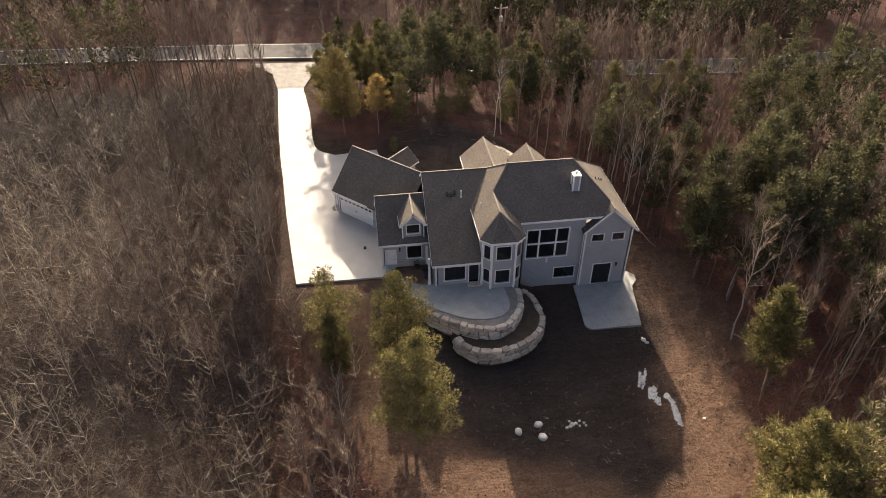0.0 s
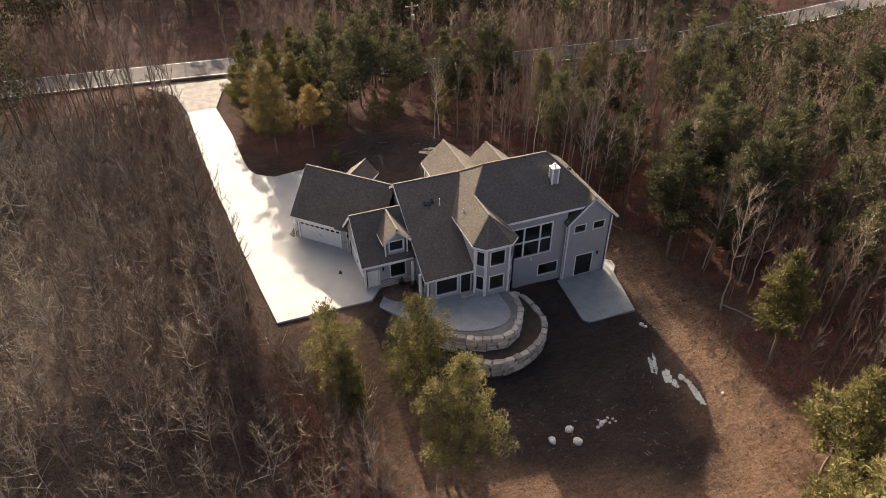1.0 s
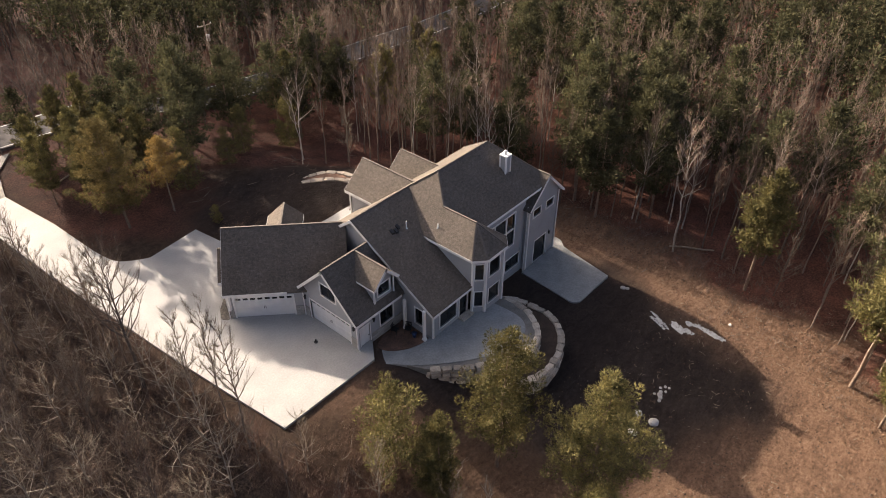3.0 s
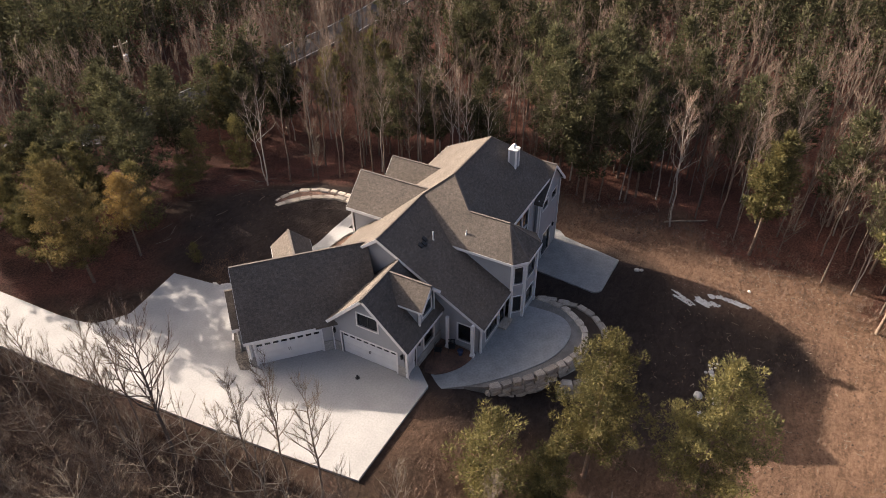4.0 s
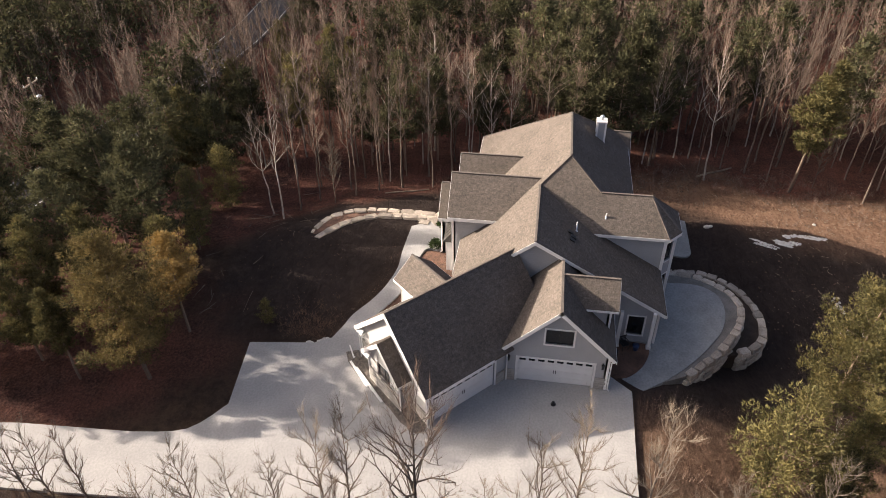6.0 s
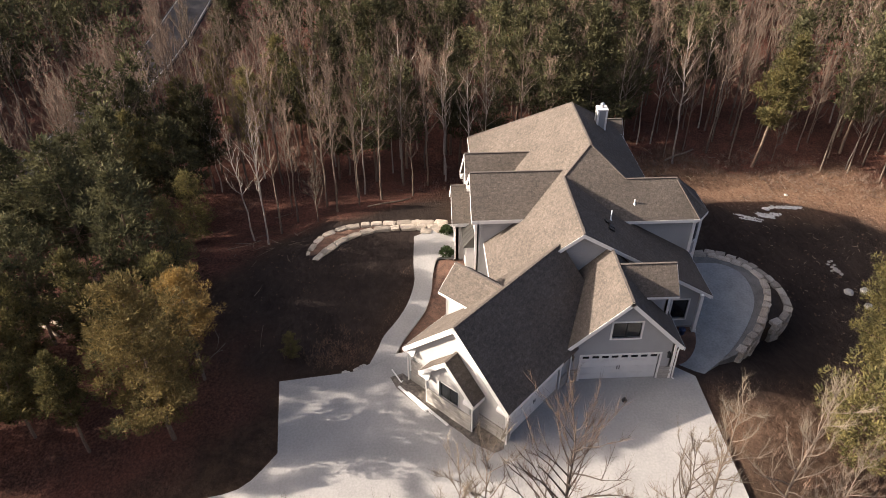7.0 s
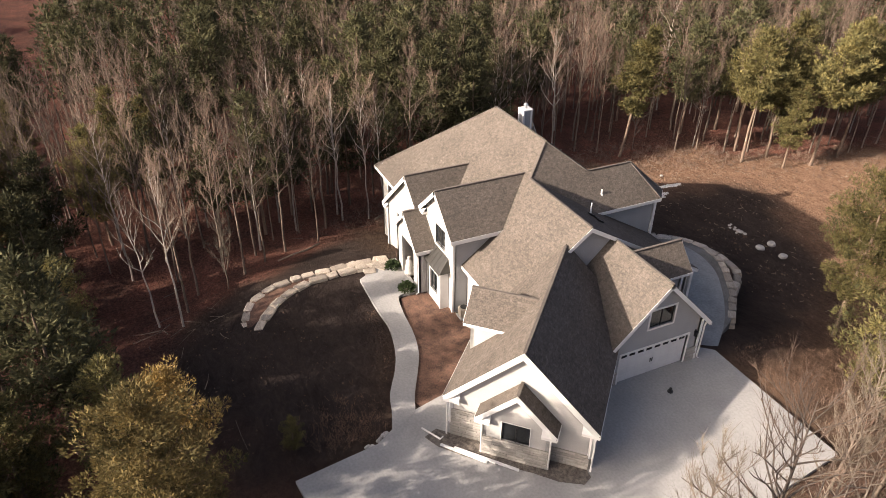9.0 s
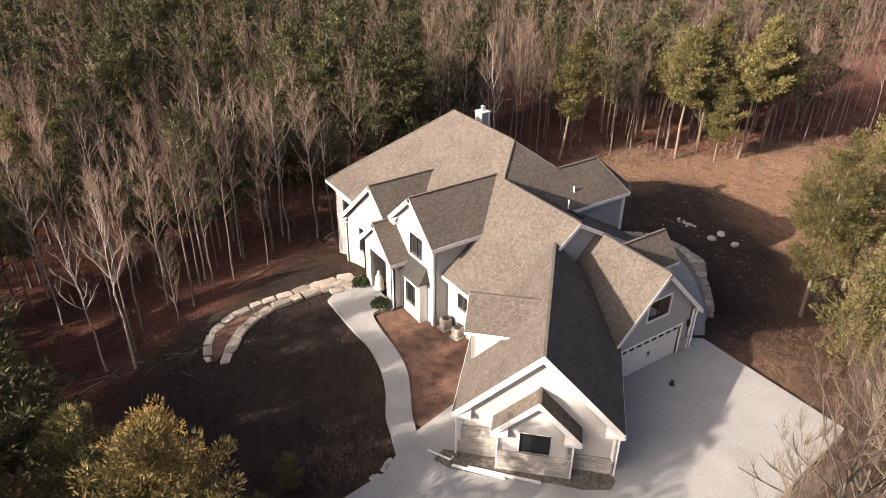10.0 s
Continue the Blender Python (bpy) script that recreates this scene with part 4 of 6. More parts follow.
# inner floors close the shell
bm = bmesh.new()
prism(bm, [(12.3, 55.0, 0.0), (15.6, 55.0, 0.0), (15.6, 57.2, 0.0), (23.0, 57.2, 0.0), (28.0, 57.2, 0.0), (28.0, 68.5, 0.0), (7.3, 68.5, 0.0), (7.3, 55.0, 0.0)], (0, 0, -0.25))
prism(bm, [(12.3, 55.0, -3.6), (15.6, 55.0, -3.6), (15.6, 57.2, -3.6), (23.0, 57.2, -3.6), (28.0, 57.2, -3.6), (28.0, 68.5, -3.6), (12.3, 68.5, -3.6)], (0, 0, -0.2))
finish("floor", bm, M_FLOOR, house)

# chimney and vents
CX, CY = 22.2, 58.95
bm = bmesh.new()
box_at(bm, (CX - 0.36, CY - 0.36, 6.9), (CX + 0.36, CY + 0.36, 9.2))
ch = finish("chimney", bm, M_SIDING, house, "grey boxed chimney with white corners and metal cap")
for x in (CX - 0.33, CX + 0.33):
    for yy in (CY - 0.33, CY + 0.33):
        bm = bmesh.new()
        box_at(bm, (x - 0.07, yy - 0.07, 6.85), (x + 0.07, yy + 0.07, 9.21))
        finish("corner_board", bm, M_TRIM, ch)
bm = bmesh.new()
box_at(bm, (CX - 0.43, CY - 0.43, 9.21), (CX + 0.43, CY + 0.43, 9.31))
finish("cap", bm, M_TRIM, ch)
bm = bmesh.new()
tube(bm, [(CX, CY, 9.33), (CX, CY, 9.58)], [0.12, 0.12], 10)
tube(bm, [(CX, CY, 9.6), (CX, CY, 9.72)], [0.2, 0.1], 10)
finish("flue", bm, M_STEEL, ch)


def vent_pipe(x, y, z, h, r=0.05, material=M_PVC):
    bm = bmesh.new()
    tube(bm, [(x, y, z - 0.3), (x, y, z + h)], [r, r], 8)
    tube(bm, [(x, y, z - 0.12), (x, y, z + 0.06)], [r * 3, r * 1.2], 8)
    return finish("vent_pipe", bm, material, house)


vent_pipe(10.45, 60.7, 6.42, 0.75)
vent_pipe(12.2, 58.6, 6.55, 0.35)
for x, yy in ((9.0, 61.0), (9.4, 60.9), (9.8, 61.1)):
    z = 8.04 - 0.5765 * (63.5 - yy)
    bm = bmesh.new()
    prism(bm, [(x - 0.15, yy - 0.18, z - 0.08), (x + 0.15, yy - 0.18, z - 0.08), (x + 0.15, yy + 0.18, z + 0.12), (x - 0.15, yy + 0.18, z + 0.12)], (0, 0, 0.12))
    finish("roof_vent", bm, M_METAL_DARK, house)
for x, yy in ((25.9, 62.0), (26.5, 62.7), (25.2, 61.2)):
    z = 9.7 - 0.96 * (x - 22.49)
    vent_pipe(x, yy, z, 0.25, 0.06, M_METAL_DARK)


# ---- trees ----
def bare_tree_mesh(seed, height, spread, limbs, twigs, twig_len, r0, low=0.35, thick=1.0, coarse=False, rise=(0.7, 1.6)):
    """Trunk and limbs as tapered tubes, and a crown of fine tapered twigs. Returns two (verts, faces)."""
    rnd = random.Random(seed)
    V, F, TV, TF = [], [], [], []

    def limb(path, radii, sides):
        base = len(V)
        for i, p in enumerate(path):
            d = (path[min(i + 1, len(path) - 1)] - path[max(i - 1, 0)]).normalized()
            a = d.orthogonal().normalized()
            c = d.cross(a)
            for k in range(sides):
                t = 2 * math.pi * k / sides
                V.append(p + (a * math.cos(t) + c * math.sin(t)) * radii[i])
        for i in range(len(path) - 1):
            for k in range(sides):
                a0, b0 = base + i * sides + k, base + i * sides + (k + 1) % sides
                F.append((a0, b0, b0 + sides, a0 + sides))

    def twig(p, d, length, r):
        a = d.orthogonal().normalized()
        c = d.cross(a)
        base = len(TV)
        tip = p + d * length + UP * length * 0.15
        for t in (0, 2.094, 4.189):
            TV.append(p + (a * math.cos(t) + c * math.sin(t)) * r)
        TV.append(tip)
        for k in range(3):
            TF.append((base + k, base + (k + 1) % 3, base + 3))

    lean = Vector((rnd.uniform(-1, 1), rnd.uniform(-1, 1), 0)) * 0.03 * height
    k = 4 if coarse else 7
    trunk = [Vector((0, 0, -0.3))] + [lean * (i / k) ** 1.5 + Vector((rnd.uniform(-1, 1), rnd.uniform(-1, 1), 0)) * 0.008 * height + UP * height * i / k for i in range(1, k + 1)]
    limb(trunk, [r0 * (1 - 0.93 * (i / k) ** 0.9) for i in range(k + 1)], 4 if coarse else 6)
    sources = [(trunk, k // 2, 0.5)]
    for j in range(limbs):
        f = low + (0.97 - low) * (j + rnd.random()) / limbs
        i = min(int(f * k), k - 1)
        p = trunk[i].lerp(trunk[i + 1], f * k - i)
        az = j * 2.4 + rnd.uniform(-0.5, 0.5)
        up = rnd.uniform(*rise)
        d = Vector((math.cos(az), math.sin(az), up)).normalized()
        length = spread * (1.15 - 0.75 * f) * rnd.uniform(0.7, 1.25)
        path = [p]
        for s in range(4):
            d = (d + Vector((rnd.uniform(-1, 1), rnd.uniform(-1, 1), rnd.uniform(-0.1, 0.6))) * 0.32).normalized()
            path.append(path[-1] + d * length / 4)
        rr = r0 * (1 - f) * 0.55 + 0.014
        limb(path[::2] if coarse else path, [rr * (1 - 0.8 * s / 4) for s in range(0, 5, 2 if coarse else 1)], 3 if coarse else 4)
        sources.append((path, 1, 1.0))
        for _ in range(0 if coarse else 2):
            s = rnd.randint(1, 3)
            d2 = (path[s + 1] - path[s]).normalized() + Vector((rnd.uniform(-1, 1), rnd.uniform(-1, 1), rnd.uniform(0.1, 0.8))) * 0.7
            d2.normalize()
            sub = [path[s], path[s] + d2 * length * 0.22, path[s] + d2 * length * 0.42 + UP * length * 0.06]
            limb(sub, [rr * 0.5, rr * 0.35, 0.008], 3)
            sources.append((sub, 0, 1.0))
    for _ in range(twigs):
        path, start, wgt = rnd.choice(sources)
        s = rnd.randint(start, len(path) - 2)
        p = path[s].lerp(path[s + 1], rnd.random())
        d = (path[s + 1] - path[s]).normalized() + Vector((rnd.uniform(-1, 1), rnd.uniform(-1, 1), rnd.uniform(-0.2, 1))) * 0.75
        twig(p, d.normalized(), twig_len * rnd.uniform(0.5, 1.3), rnd.uniform(0.012, 0.020) * thick)
    return (V, F), (TV, TF)


def pine_mesh(seed, height, radius, whorls, low, tufts, blades, size=0.42, coarse=False, width=0.13, fine=1.0):
    """A white pine: tapered trunk, whorls of level boughs, needle tufts in plates along them. Returns trunk and crown."""
    rnd = random.Random(seed)
    V, F, LV, LF = [], [], [], []

    def limb(path, radii, sides):
        base = len(V)
        for i, p in enumerate(path):
            d = (path[min(i + 1, len(path) - 1)] - path[max(i - 1, 0)]).normalized()
            a = d.orthogonal().normalized()
            c = d.cross(a)
            for k in range(sides):
                t = 2 * math.pi * k / sides
                V.append(p + (a * math.cos(t) + c * math.sin(t)) * radii[i])
        for i in range(len(path) - 1):
            for k in range(sides):
                a0, b0 = base + i * sides + k, base + i * sides + (k + 1) % sides
                F.append((a0, b0, b0 + sides, a0 + sides))

    def tuft(p, out):
        r = size * rnd.uniform(0.55, 1.05)
        for _ in range(blades):
            o = Vector((rnd.gauss(0, 1), rnd.gauss(0, 1), rnd.gauss(0, 0.5)))
            o *= r * 0.9 / max(1.0, o.length)
            d = (o / r + out * 0.35 + UP * rnd.uniform(0.1, 0.9) + Vector((rnd.uniform(-1, 1), rnd.uniform(-1, 1), rnd.uniform(-0.6, 0.6))) * 0.7).normalized()
            a = d.orthogonal().normalized()
            a.rotate(Matrix.Rotation(rnd.uniform(0, 6.28), 3, d))
            L = size * rnd.uniform(0.45, 0.95) * fine
            w = L * width * rnd.uniform(0.8, 1.3)
            q = p + o
            base = len(LV)
            LV.extend((q - a * w, q + a * w, q + d * L))
            LF.append((base, base + 1, base + 2))

    k = 7
    lean = Vector((rnd.uniform(-1, 1), rnd.uniform(-1, 1), 0)) * 0.03 * height
    trunk = [Vector((0, 0, -0.3))] + [lean * (i / k) + Vector((rnd.uniform(-1, 1), rnd.uniform(-1, 1), 0)) * 0.006 * height + UP * height * i / k for i in range(1, k + 1)]
    limb(trunk, [0.0125 * height * (1 - 0.93 * i / k) for i in range(k + 1)], 7)
    for wv in range(whorls):
        f = low + (0.985 - low) * (wv + rnd.uniform(-0.2, 0.2)) / whorls
        f = max(low * 0.9, min(0.985, f))
        i = min(int(f * k), k - 1)
        p = trunk[i].lerp(trunk[i + 1], f * k - i)
        g = (f - low) / (1 - low)
        reach = radius * (0.7 + 1.6 * g if g < 0.2 else 1.2 * (1 - g) ** 0.85 + 0.07)
        nb = rnd.randint(4, 6)
        az0 = rnd.uniform(0, 6.28)
        for j in range(nb):
            if rnd.random() < 0.12:
                continue
            az = az0 + j * 6.283 / nb + rnd.uniform(-0.35, 0.35)
            L = reach * rnd.uniform(0.5, 1.3)
            d = Vector((math.cos(az), math.sin(az), 0.12 + 0.5 * g))
            path = [p, p + d * L * 0.5 - UP * L * 0.04, p + d * L + UP * L * 0.16]
            rr = 0.012 + 0.03 * (1 - g)
            if not coarse:
                limb(path, [rr, rr * 0.6, 0.006], 3)
            nt = max(2, int(tufts * L / radius))
            for t in range(nt):
                u = 0.22 + 0.8 * (t + rnd.random()) / nt
                q = path[0].lerp(path[1], u * 2) if u < 0.5 else path[1].lerp(path[2], u * 2 - 1)
                side = Vector((-d.y, d.x, 0)) * rnd.uniform(-0.42, 0.42) * L * (1.15 - 0.7 * u)
                tuft(q + side + UP * rnd.uniform(-0.05, 0.12), d)
    for _ in range(4):
        tuft(trunk[-1] - UP * rnd.uniform(0, 0.5), UP)
    return (V, F), (LV, LF)


def tree_thing(name, meshes, mats, label, category, group):
    e = thing(name, label, category, group)
    smooth(raw_mesh("trunk", *meshes[0], mats[0], e))
    raw_mesh("crown", *meshes[1], mats[1], e)
    return e


rt = random.Random(11)
kinds = {}
for i in range(6):
    kinds["bare", i] = (bare_tree_mesh(20 + i, 13.0, 3.1, 16, 280, 1.0, 0.115, 0.40, 0.8, False, (1.0, 2.3)), (M_BARK_GREY, M_TWIG), "bare_tree", "slender leafless grey-brown woodland tree", "tree", "bare trees of the wood")
for i in range(3):
    kinds["pale", i] = (bare_tree_mesh(40 + i, 13.5, 3.6, 13, 280, 1.1, 0.105, 0.42, 0.75, False, (0.8, 2.2)), (M_BARK_PALE, M_TWIG), "pale_bare_tree", "leafless tree with pale sunlit bark", "tree", "bare trees of the wood")
for i in range(4):
    kinds["young", i] = (bare_tree_mesh(60 + i, 8.0, 2.7, 22, 520, 0.62, 0.07, 0.22, 0.42, False, (0.7, 1.7)), (M_BARK_GREY, M_TWIG_PALE), "young_bare_tree", "slender young leafless tree with fine twigs", "tree", "bare trees of the wood")
kinds["oak", 0] = (bare_tree_mesh(70, 12.8, 5.2, 28, 1200, 0.75, 0.17, 0.40, 0.5, False, (0.6, 1.5)), (M_BARK_DARK, M_TWIG), "spreading_bare_tree", "spreading leafless tree with dark limbs beside the driveway", "tree", "bare trees of the wood")
kinds["clump", 0] = (bare_tree_mesh(73, 6.0, 3.4, 18, 900, 0.5, 0.038, 0.04, 0.32, False, (1.1, 2.4)), (M_BARK_PALE, M_TWIG_PALE), "pale_bare_clump", "pale leafless clump of upright stems", "tree", "bare trees of the wood")
for i in range(3):
    kinds["pine", i] = (pine_mesh(80 + i, 14.0, 3.1, 13, 0.27, 10, 36, 0.5, False, 0.15), (M_BARK_PINE, M_NEEDLE), "pine_tree", "tall white pine with tufted green boughs", "tree", "pines")
for i in range(3):
    kinds["dark", i] = (pine_mesh(90 + i, 14.5, 3.2, 12, 0.30, 8, 24, 0.6, False, 0.17), (M_BARK_PINE, M_NEEDLE_DARK), "dark_pine_tree", "dense dark green white pine", "tree", "pines")
for i in range(2):
    kinds["deep", i] = (pine_mesh(95 + i, 14.5, 2.9, 12, 0.34, 9, 10, 0.5, True, 0.22), (M_BARK_PINE, M_NEEDLE_DARK), "dark_pine_tree", "dark green white pine deep in the bare wood", "tree", "pines")
for i in range(2):
    kinds["tall", i] = (pine_mesh(85 + i, 14.5, 2.7, 11, 0.46, 9, 36, 0.5, False, 0.15), (M_BARK_PINE, M_NEEDLE), "pine_tree", "tall pine with a high crown on a bare pale trunk", "tree", "pines")
for i in range(3):
    kinds["near", i] = (pine_mesh(82 + i, 14.0, (3.1, 2.9, 2.2)[i], 13, (0.24, 0.27, 0.2)[i], 10, 90, 0.5, False, 0.17, 0.5), (M_BARK_PINE, M_NEEDLE), "pine_tree", "white pine with dense olive tufts beside the bare yard", "tree", "pines")
for i in range(3):
    kinds["drive", i] = (bare_tree_mesh(50 + i, 12.0, 3.2, 20, 1000, 0.65, 0.10, 0.36, 0.4, False, (0.8, 1.9)), (M_BARK_GREY, M_TWIG_PALE), "bare_tree", "leafless tree with fine pale twigs beside the driveway", "tree", "bare trees of the wood")
kinds["slim", 0] = (pine_mesh(99, 14.0, 2.0, 14, 0.40, 8, 36, 0.46, False, 0.15), (M_BARK_PINE, M_NEEDLE), "pine_tree", "slim pine with a pale bare lower trunk", "tree", "pines")
for i in range(2):
    kinds["small", i] = (pine_mesh(100 + i, 7.0, 2.0, 10, 0.10, 8, 56, 0.40, False, 0.16, 0.6), (M_BARK_PINE, M_NEEDLE), "young_pine_tree", "young bushy pine with yellow-green needles", "tree", "pines")

masters = {}


def plant(kind, x, y, s=1.0, rz=None, tilt=(0, 0), label=""):
    rz = rt.uniform(0, 360) if rz is None else rz
    m = pose(x, y, land_z(x, y) - 0.05, tilt[0], tilt[1], rz) @ Matrix.Scale(s, 4)
    if kind not in masters:
        meshes, mats, name, lab, cat, grp = kinds[kind]
        e = tree_thing(name, meshes, mats, lab, cat, grp)
        e.matrix_basis = m
        masters[kind] = (e, m)
    else:
        e0, m0 = masters[kind]
        e = copy_thing(e0, m @ Matrix.Diagonal((1 / e0.scale.x,) * 3 + (1,)))
    if label:
        e["label"] = label
    return e


# trees that stand out: pines beside the rear yard
for kind, x, y, s in ((("near", 0), 2.8, 36.9, 1.06), (("near", 1), 2.1, 44.0, 1.02), (("small", 0), -3.8, 48.7, 1.35), (("near", 2), -3.4, 45.0, 0.76),
                      (("tall", 0), 28.9, 26.1, 1.0), (("tall", 1), 28.8, 22.6, 0.92), (("tall", 0), 25.1, 19.8, 1.06), (("tall", 1), 31.6, 24.5, 0.98), (("pine", 2), 25.9, 23.0, 0.7), (("tall", 1), 25.6, 15.0, 1.0),
                      (("tall", 0), 33.0, 17.5, 1.02), (("pine", 0), 30.0, 10.0, 1.0), (("dark", 0), 38.0, 27.0, 0.95), (("dark", 1), 37.5, 22.0, 1.0), (("dark", 2), 41.0, 15.0, 1.0), (("dark", 1), 40.0, 5.0, 1.0)):
    plant(kind, x, y, s)
# pines between the front yard and the road
for kind, x, y, s in ((("dark", 0), 9.3, 93.0, 0.86), (("dark", 1), 12.4, 97.9, 0.9), (("dark", 2), 17.3, 97.2, 0.86), (("dark", 0), 13.8, 101.4, 0.86), (("dark", 1), 21.2, 101.7, 0.8), (("dark", 2), 26.2, 99.8, 0.86),
                      (("pine", 0), 28.0, 99.2, 0.8), (("dark", 0), 26.5, 95.5, 0.78), (("dark", 1), 32.9, 94.6, 0.8), (("pine", 1), 34.8, 96.5, 0.82), (("pine", 2), 37.9, 90.8, 0.8), (("dark", 0), 33.6, 100.4, 0.84),
                      (("pine", 2), 1.6, 107.7, 0.64), (("pine", 0), -3.1, 103.1, 0.62), (("dark", 2), 7.0, 99.0, 0.72), (("dark", 1), 9.5, 105.0, 0.8), (("dark", 2), 17.0, 106.0, 0.86), (("pine", 1), 5.0, 108.0, 0.66), (("pine", 1), -1.0, 97.0, 0.6), (("pine", 2), 3.0, 98.2, 0.66), (("pine", 0), -4.3, 98.8, 0.6), (("pine", 2), 0.9, 101.6, 0.62), (("slim", 0), -2.2, 93.4, 0.58), (("pine", 1), 4.6, 94.6, 0.68), (("dark", 0), -1.4, 111.0, 0.6), (("dark", 1), 5.6, 103.4, 0.7),
                      (("small", 0), 6.5, 90.6, 1.12), (("small", 1), 4.9, 82.6, 0.34), (("small", 0), 12.8, 91.5, 0.7), (("small", 1), 16.0, 93.0, 0.9), (("small", 1), 23.0, 93.5, 1.0)):
    plant(kind, x, y, s)
# the dark pines along the east side
for kind, x, y, s in ((("dark", 0), 37.8, 59.6, 1.04), (("dark", 1), 43.3, 54.2, 1.03), (("dark", 2), 45.7, 59.0, 1.08), (("dark", 0), 47.0, 64.8, 1.08), (("dark", 1), 43.8, 62.4, 1.0), (("dark", 2), 36.6, 56.0, 0.92), 
                      (("dark", 0), 46.1, 53.2, 1.0), (("dark", 2), 50.5, 48.0, 1.0), (("dark", 1), 47.5, 42.1, 0.95), (("dark", 2), 44.7, 31.4, 0.95), (("dark", 0), 40.6, 51.2, 0.9), 
                      (("dark", 1), 50.9, 58.0, 1.05), (("dark", 2), 56.0, 59.9, 1.0), (("dark", 0), 52.4, 69.6, 1.0), (("dark", 1), 53.8, 79.0, 1.1), (("dark", 2), 58.8, 77.0, 1.0), (("dark", 0), 62.6, 69.6, 1.0), (("dark", 1), 64.0, 98.0, 0.9), (("dark", 2), 73.6, 92.0, 1.0),
                      (("dark", 0), 34.7, 82.0, 0.72), (("dark", 2), 33.9, 78.1, 0.92), (("dark", 1), 36.6, 75.0, 0.84), (("dark", 0), 39.5, 70.2, 0.84), (("dark", 1), 46.7, 83.0, 0.92), (("pine", 1), 44.8, 88.5, 0.85), (("pine", 0), 43.2, 86.0, 0.8), (("pine", 2), 52.0, 97.5, 0.7),
                      (("dark", 2), 51.7, 38.0, 1.0), (("dark", 1), 63.0, 84.0, 0.95), (("dark", 0), 70.7, 75.8, 1.0), (("dark", 2), 75.5, 69.7, 1.05), (("dark", 1), 72.6, 61.5, 1.05), (("dark", 0), 66.0, 62.0, 1.0), (("dark", 2), 60.5, 52.0, 1.0)):
    plant(kind, x, y, s)
plant(("slim", 0), 35.3, 38.0, 1.08, 0, (0, -8), "leaning pine with a pale bare lower trunk")
for kind, x, y, s, tilt in ((("pale", 0), 36.5, 46.3, 1.1, (0, -3)), (("pale", 1), 41.0, 49.0, 0.95, (0, 2)), (("pale", 2), 39.0, 52.6, 0.9, (0, 2)), (("pale", 1), 45.0, 40.5, 0.9, (2, 3)), (("pale", 2), 19.5, 86.6, 0.88, (0, -3)), (("pale", 0), 20.9, 88.1, 0.8, (3, -4)),
                            (("pale", 2), 34.4, 28.2, 0.66, (0, 2)), (("pale", 0), 33.6, 71.0, 0.95, (0, 2)), (("pale", 1), 33.4, 75.4, 0.95, (0, 0)), (("pale", 2), 33.6, 66.8, 0.9, (2, 2)), (("pale", 2), 31.0, 79.2, 0.92, (0, -2))):
    plant(kind, x, y, s, None, tilt)
# young trees along the driveway's west edge
plant(("oak", 0), -12.1, 68.0, 1.0, 60)
for kind, x, y, s in ((("drive", 0), -12.1, 72.6, 0.92), (("drive", 1), -11.6, 71.5, 0.95), (("drive", 2), -10.9, 62.1, 0.86), (("drive", 0), -9.7, 60.5, 0.95), (("drive", 1), -10.1, 57.1, 1.0), (("drive", 2), -12.8, 79.0, 0.8), (("bare", 0), -12.4, 85.5, 0.66), (("young", 3), -11.4, 75.6, 0.9), (("young", 0), -11.9, 88.5, 0.95), (("young", 1), -10.2, 65.0, 0.7),
                      (("young", 2), -12.4, 93.0, 1.0), (("young", 3), -12.6, 98.0, 0.95), (("clump", 0), -2.0, 45.4, 0.9), (("clump", 0), -3.4, 40.6, 1.1), (("young", 1), -6.9, 47.2, 1.0), (("young", 2), -5.4, 42.0, 0.95), (("young", 0), -3.4, 36.0, 0.9), (("young", 3), -8.6, 52.6, 0.8)):
    plant(kind, x, y, s)
# a golden tree and a broad yellow-green conifer at the edge of the front yard
gold = tree_thing("golden_tree", pine_mesh(120, 8.8, 2.1, 9, 0.42, 9, 70, 0.42, False, 0.18, 0.5), (M_BARK_GREY, M_LEAF_GOLD), "small tree with golden autumn leaves", "tree", "")
gold.matrix_basis = pose(3.2, 88.0, land_z(3.2, 88.0), 0, 0, 40)
broad = tree_thing("broad_conifer", pine_mesh(121, 12.4, 3.5, 14, 0.22, 10, 95, 0.52, False, 0.17, 0.5), (M_BARK_PINE, M_NEEDLE_GOLD), "broad conifer with olive and golden needles", "tree", "")
broad.matrix_basis = pose(-1.5, 88.7, land_z(-1.5, 88.7), 0, 0, 10)

# the wood round the clearing: near trees singly
taken = {}


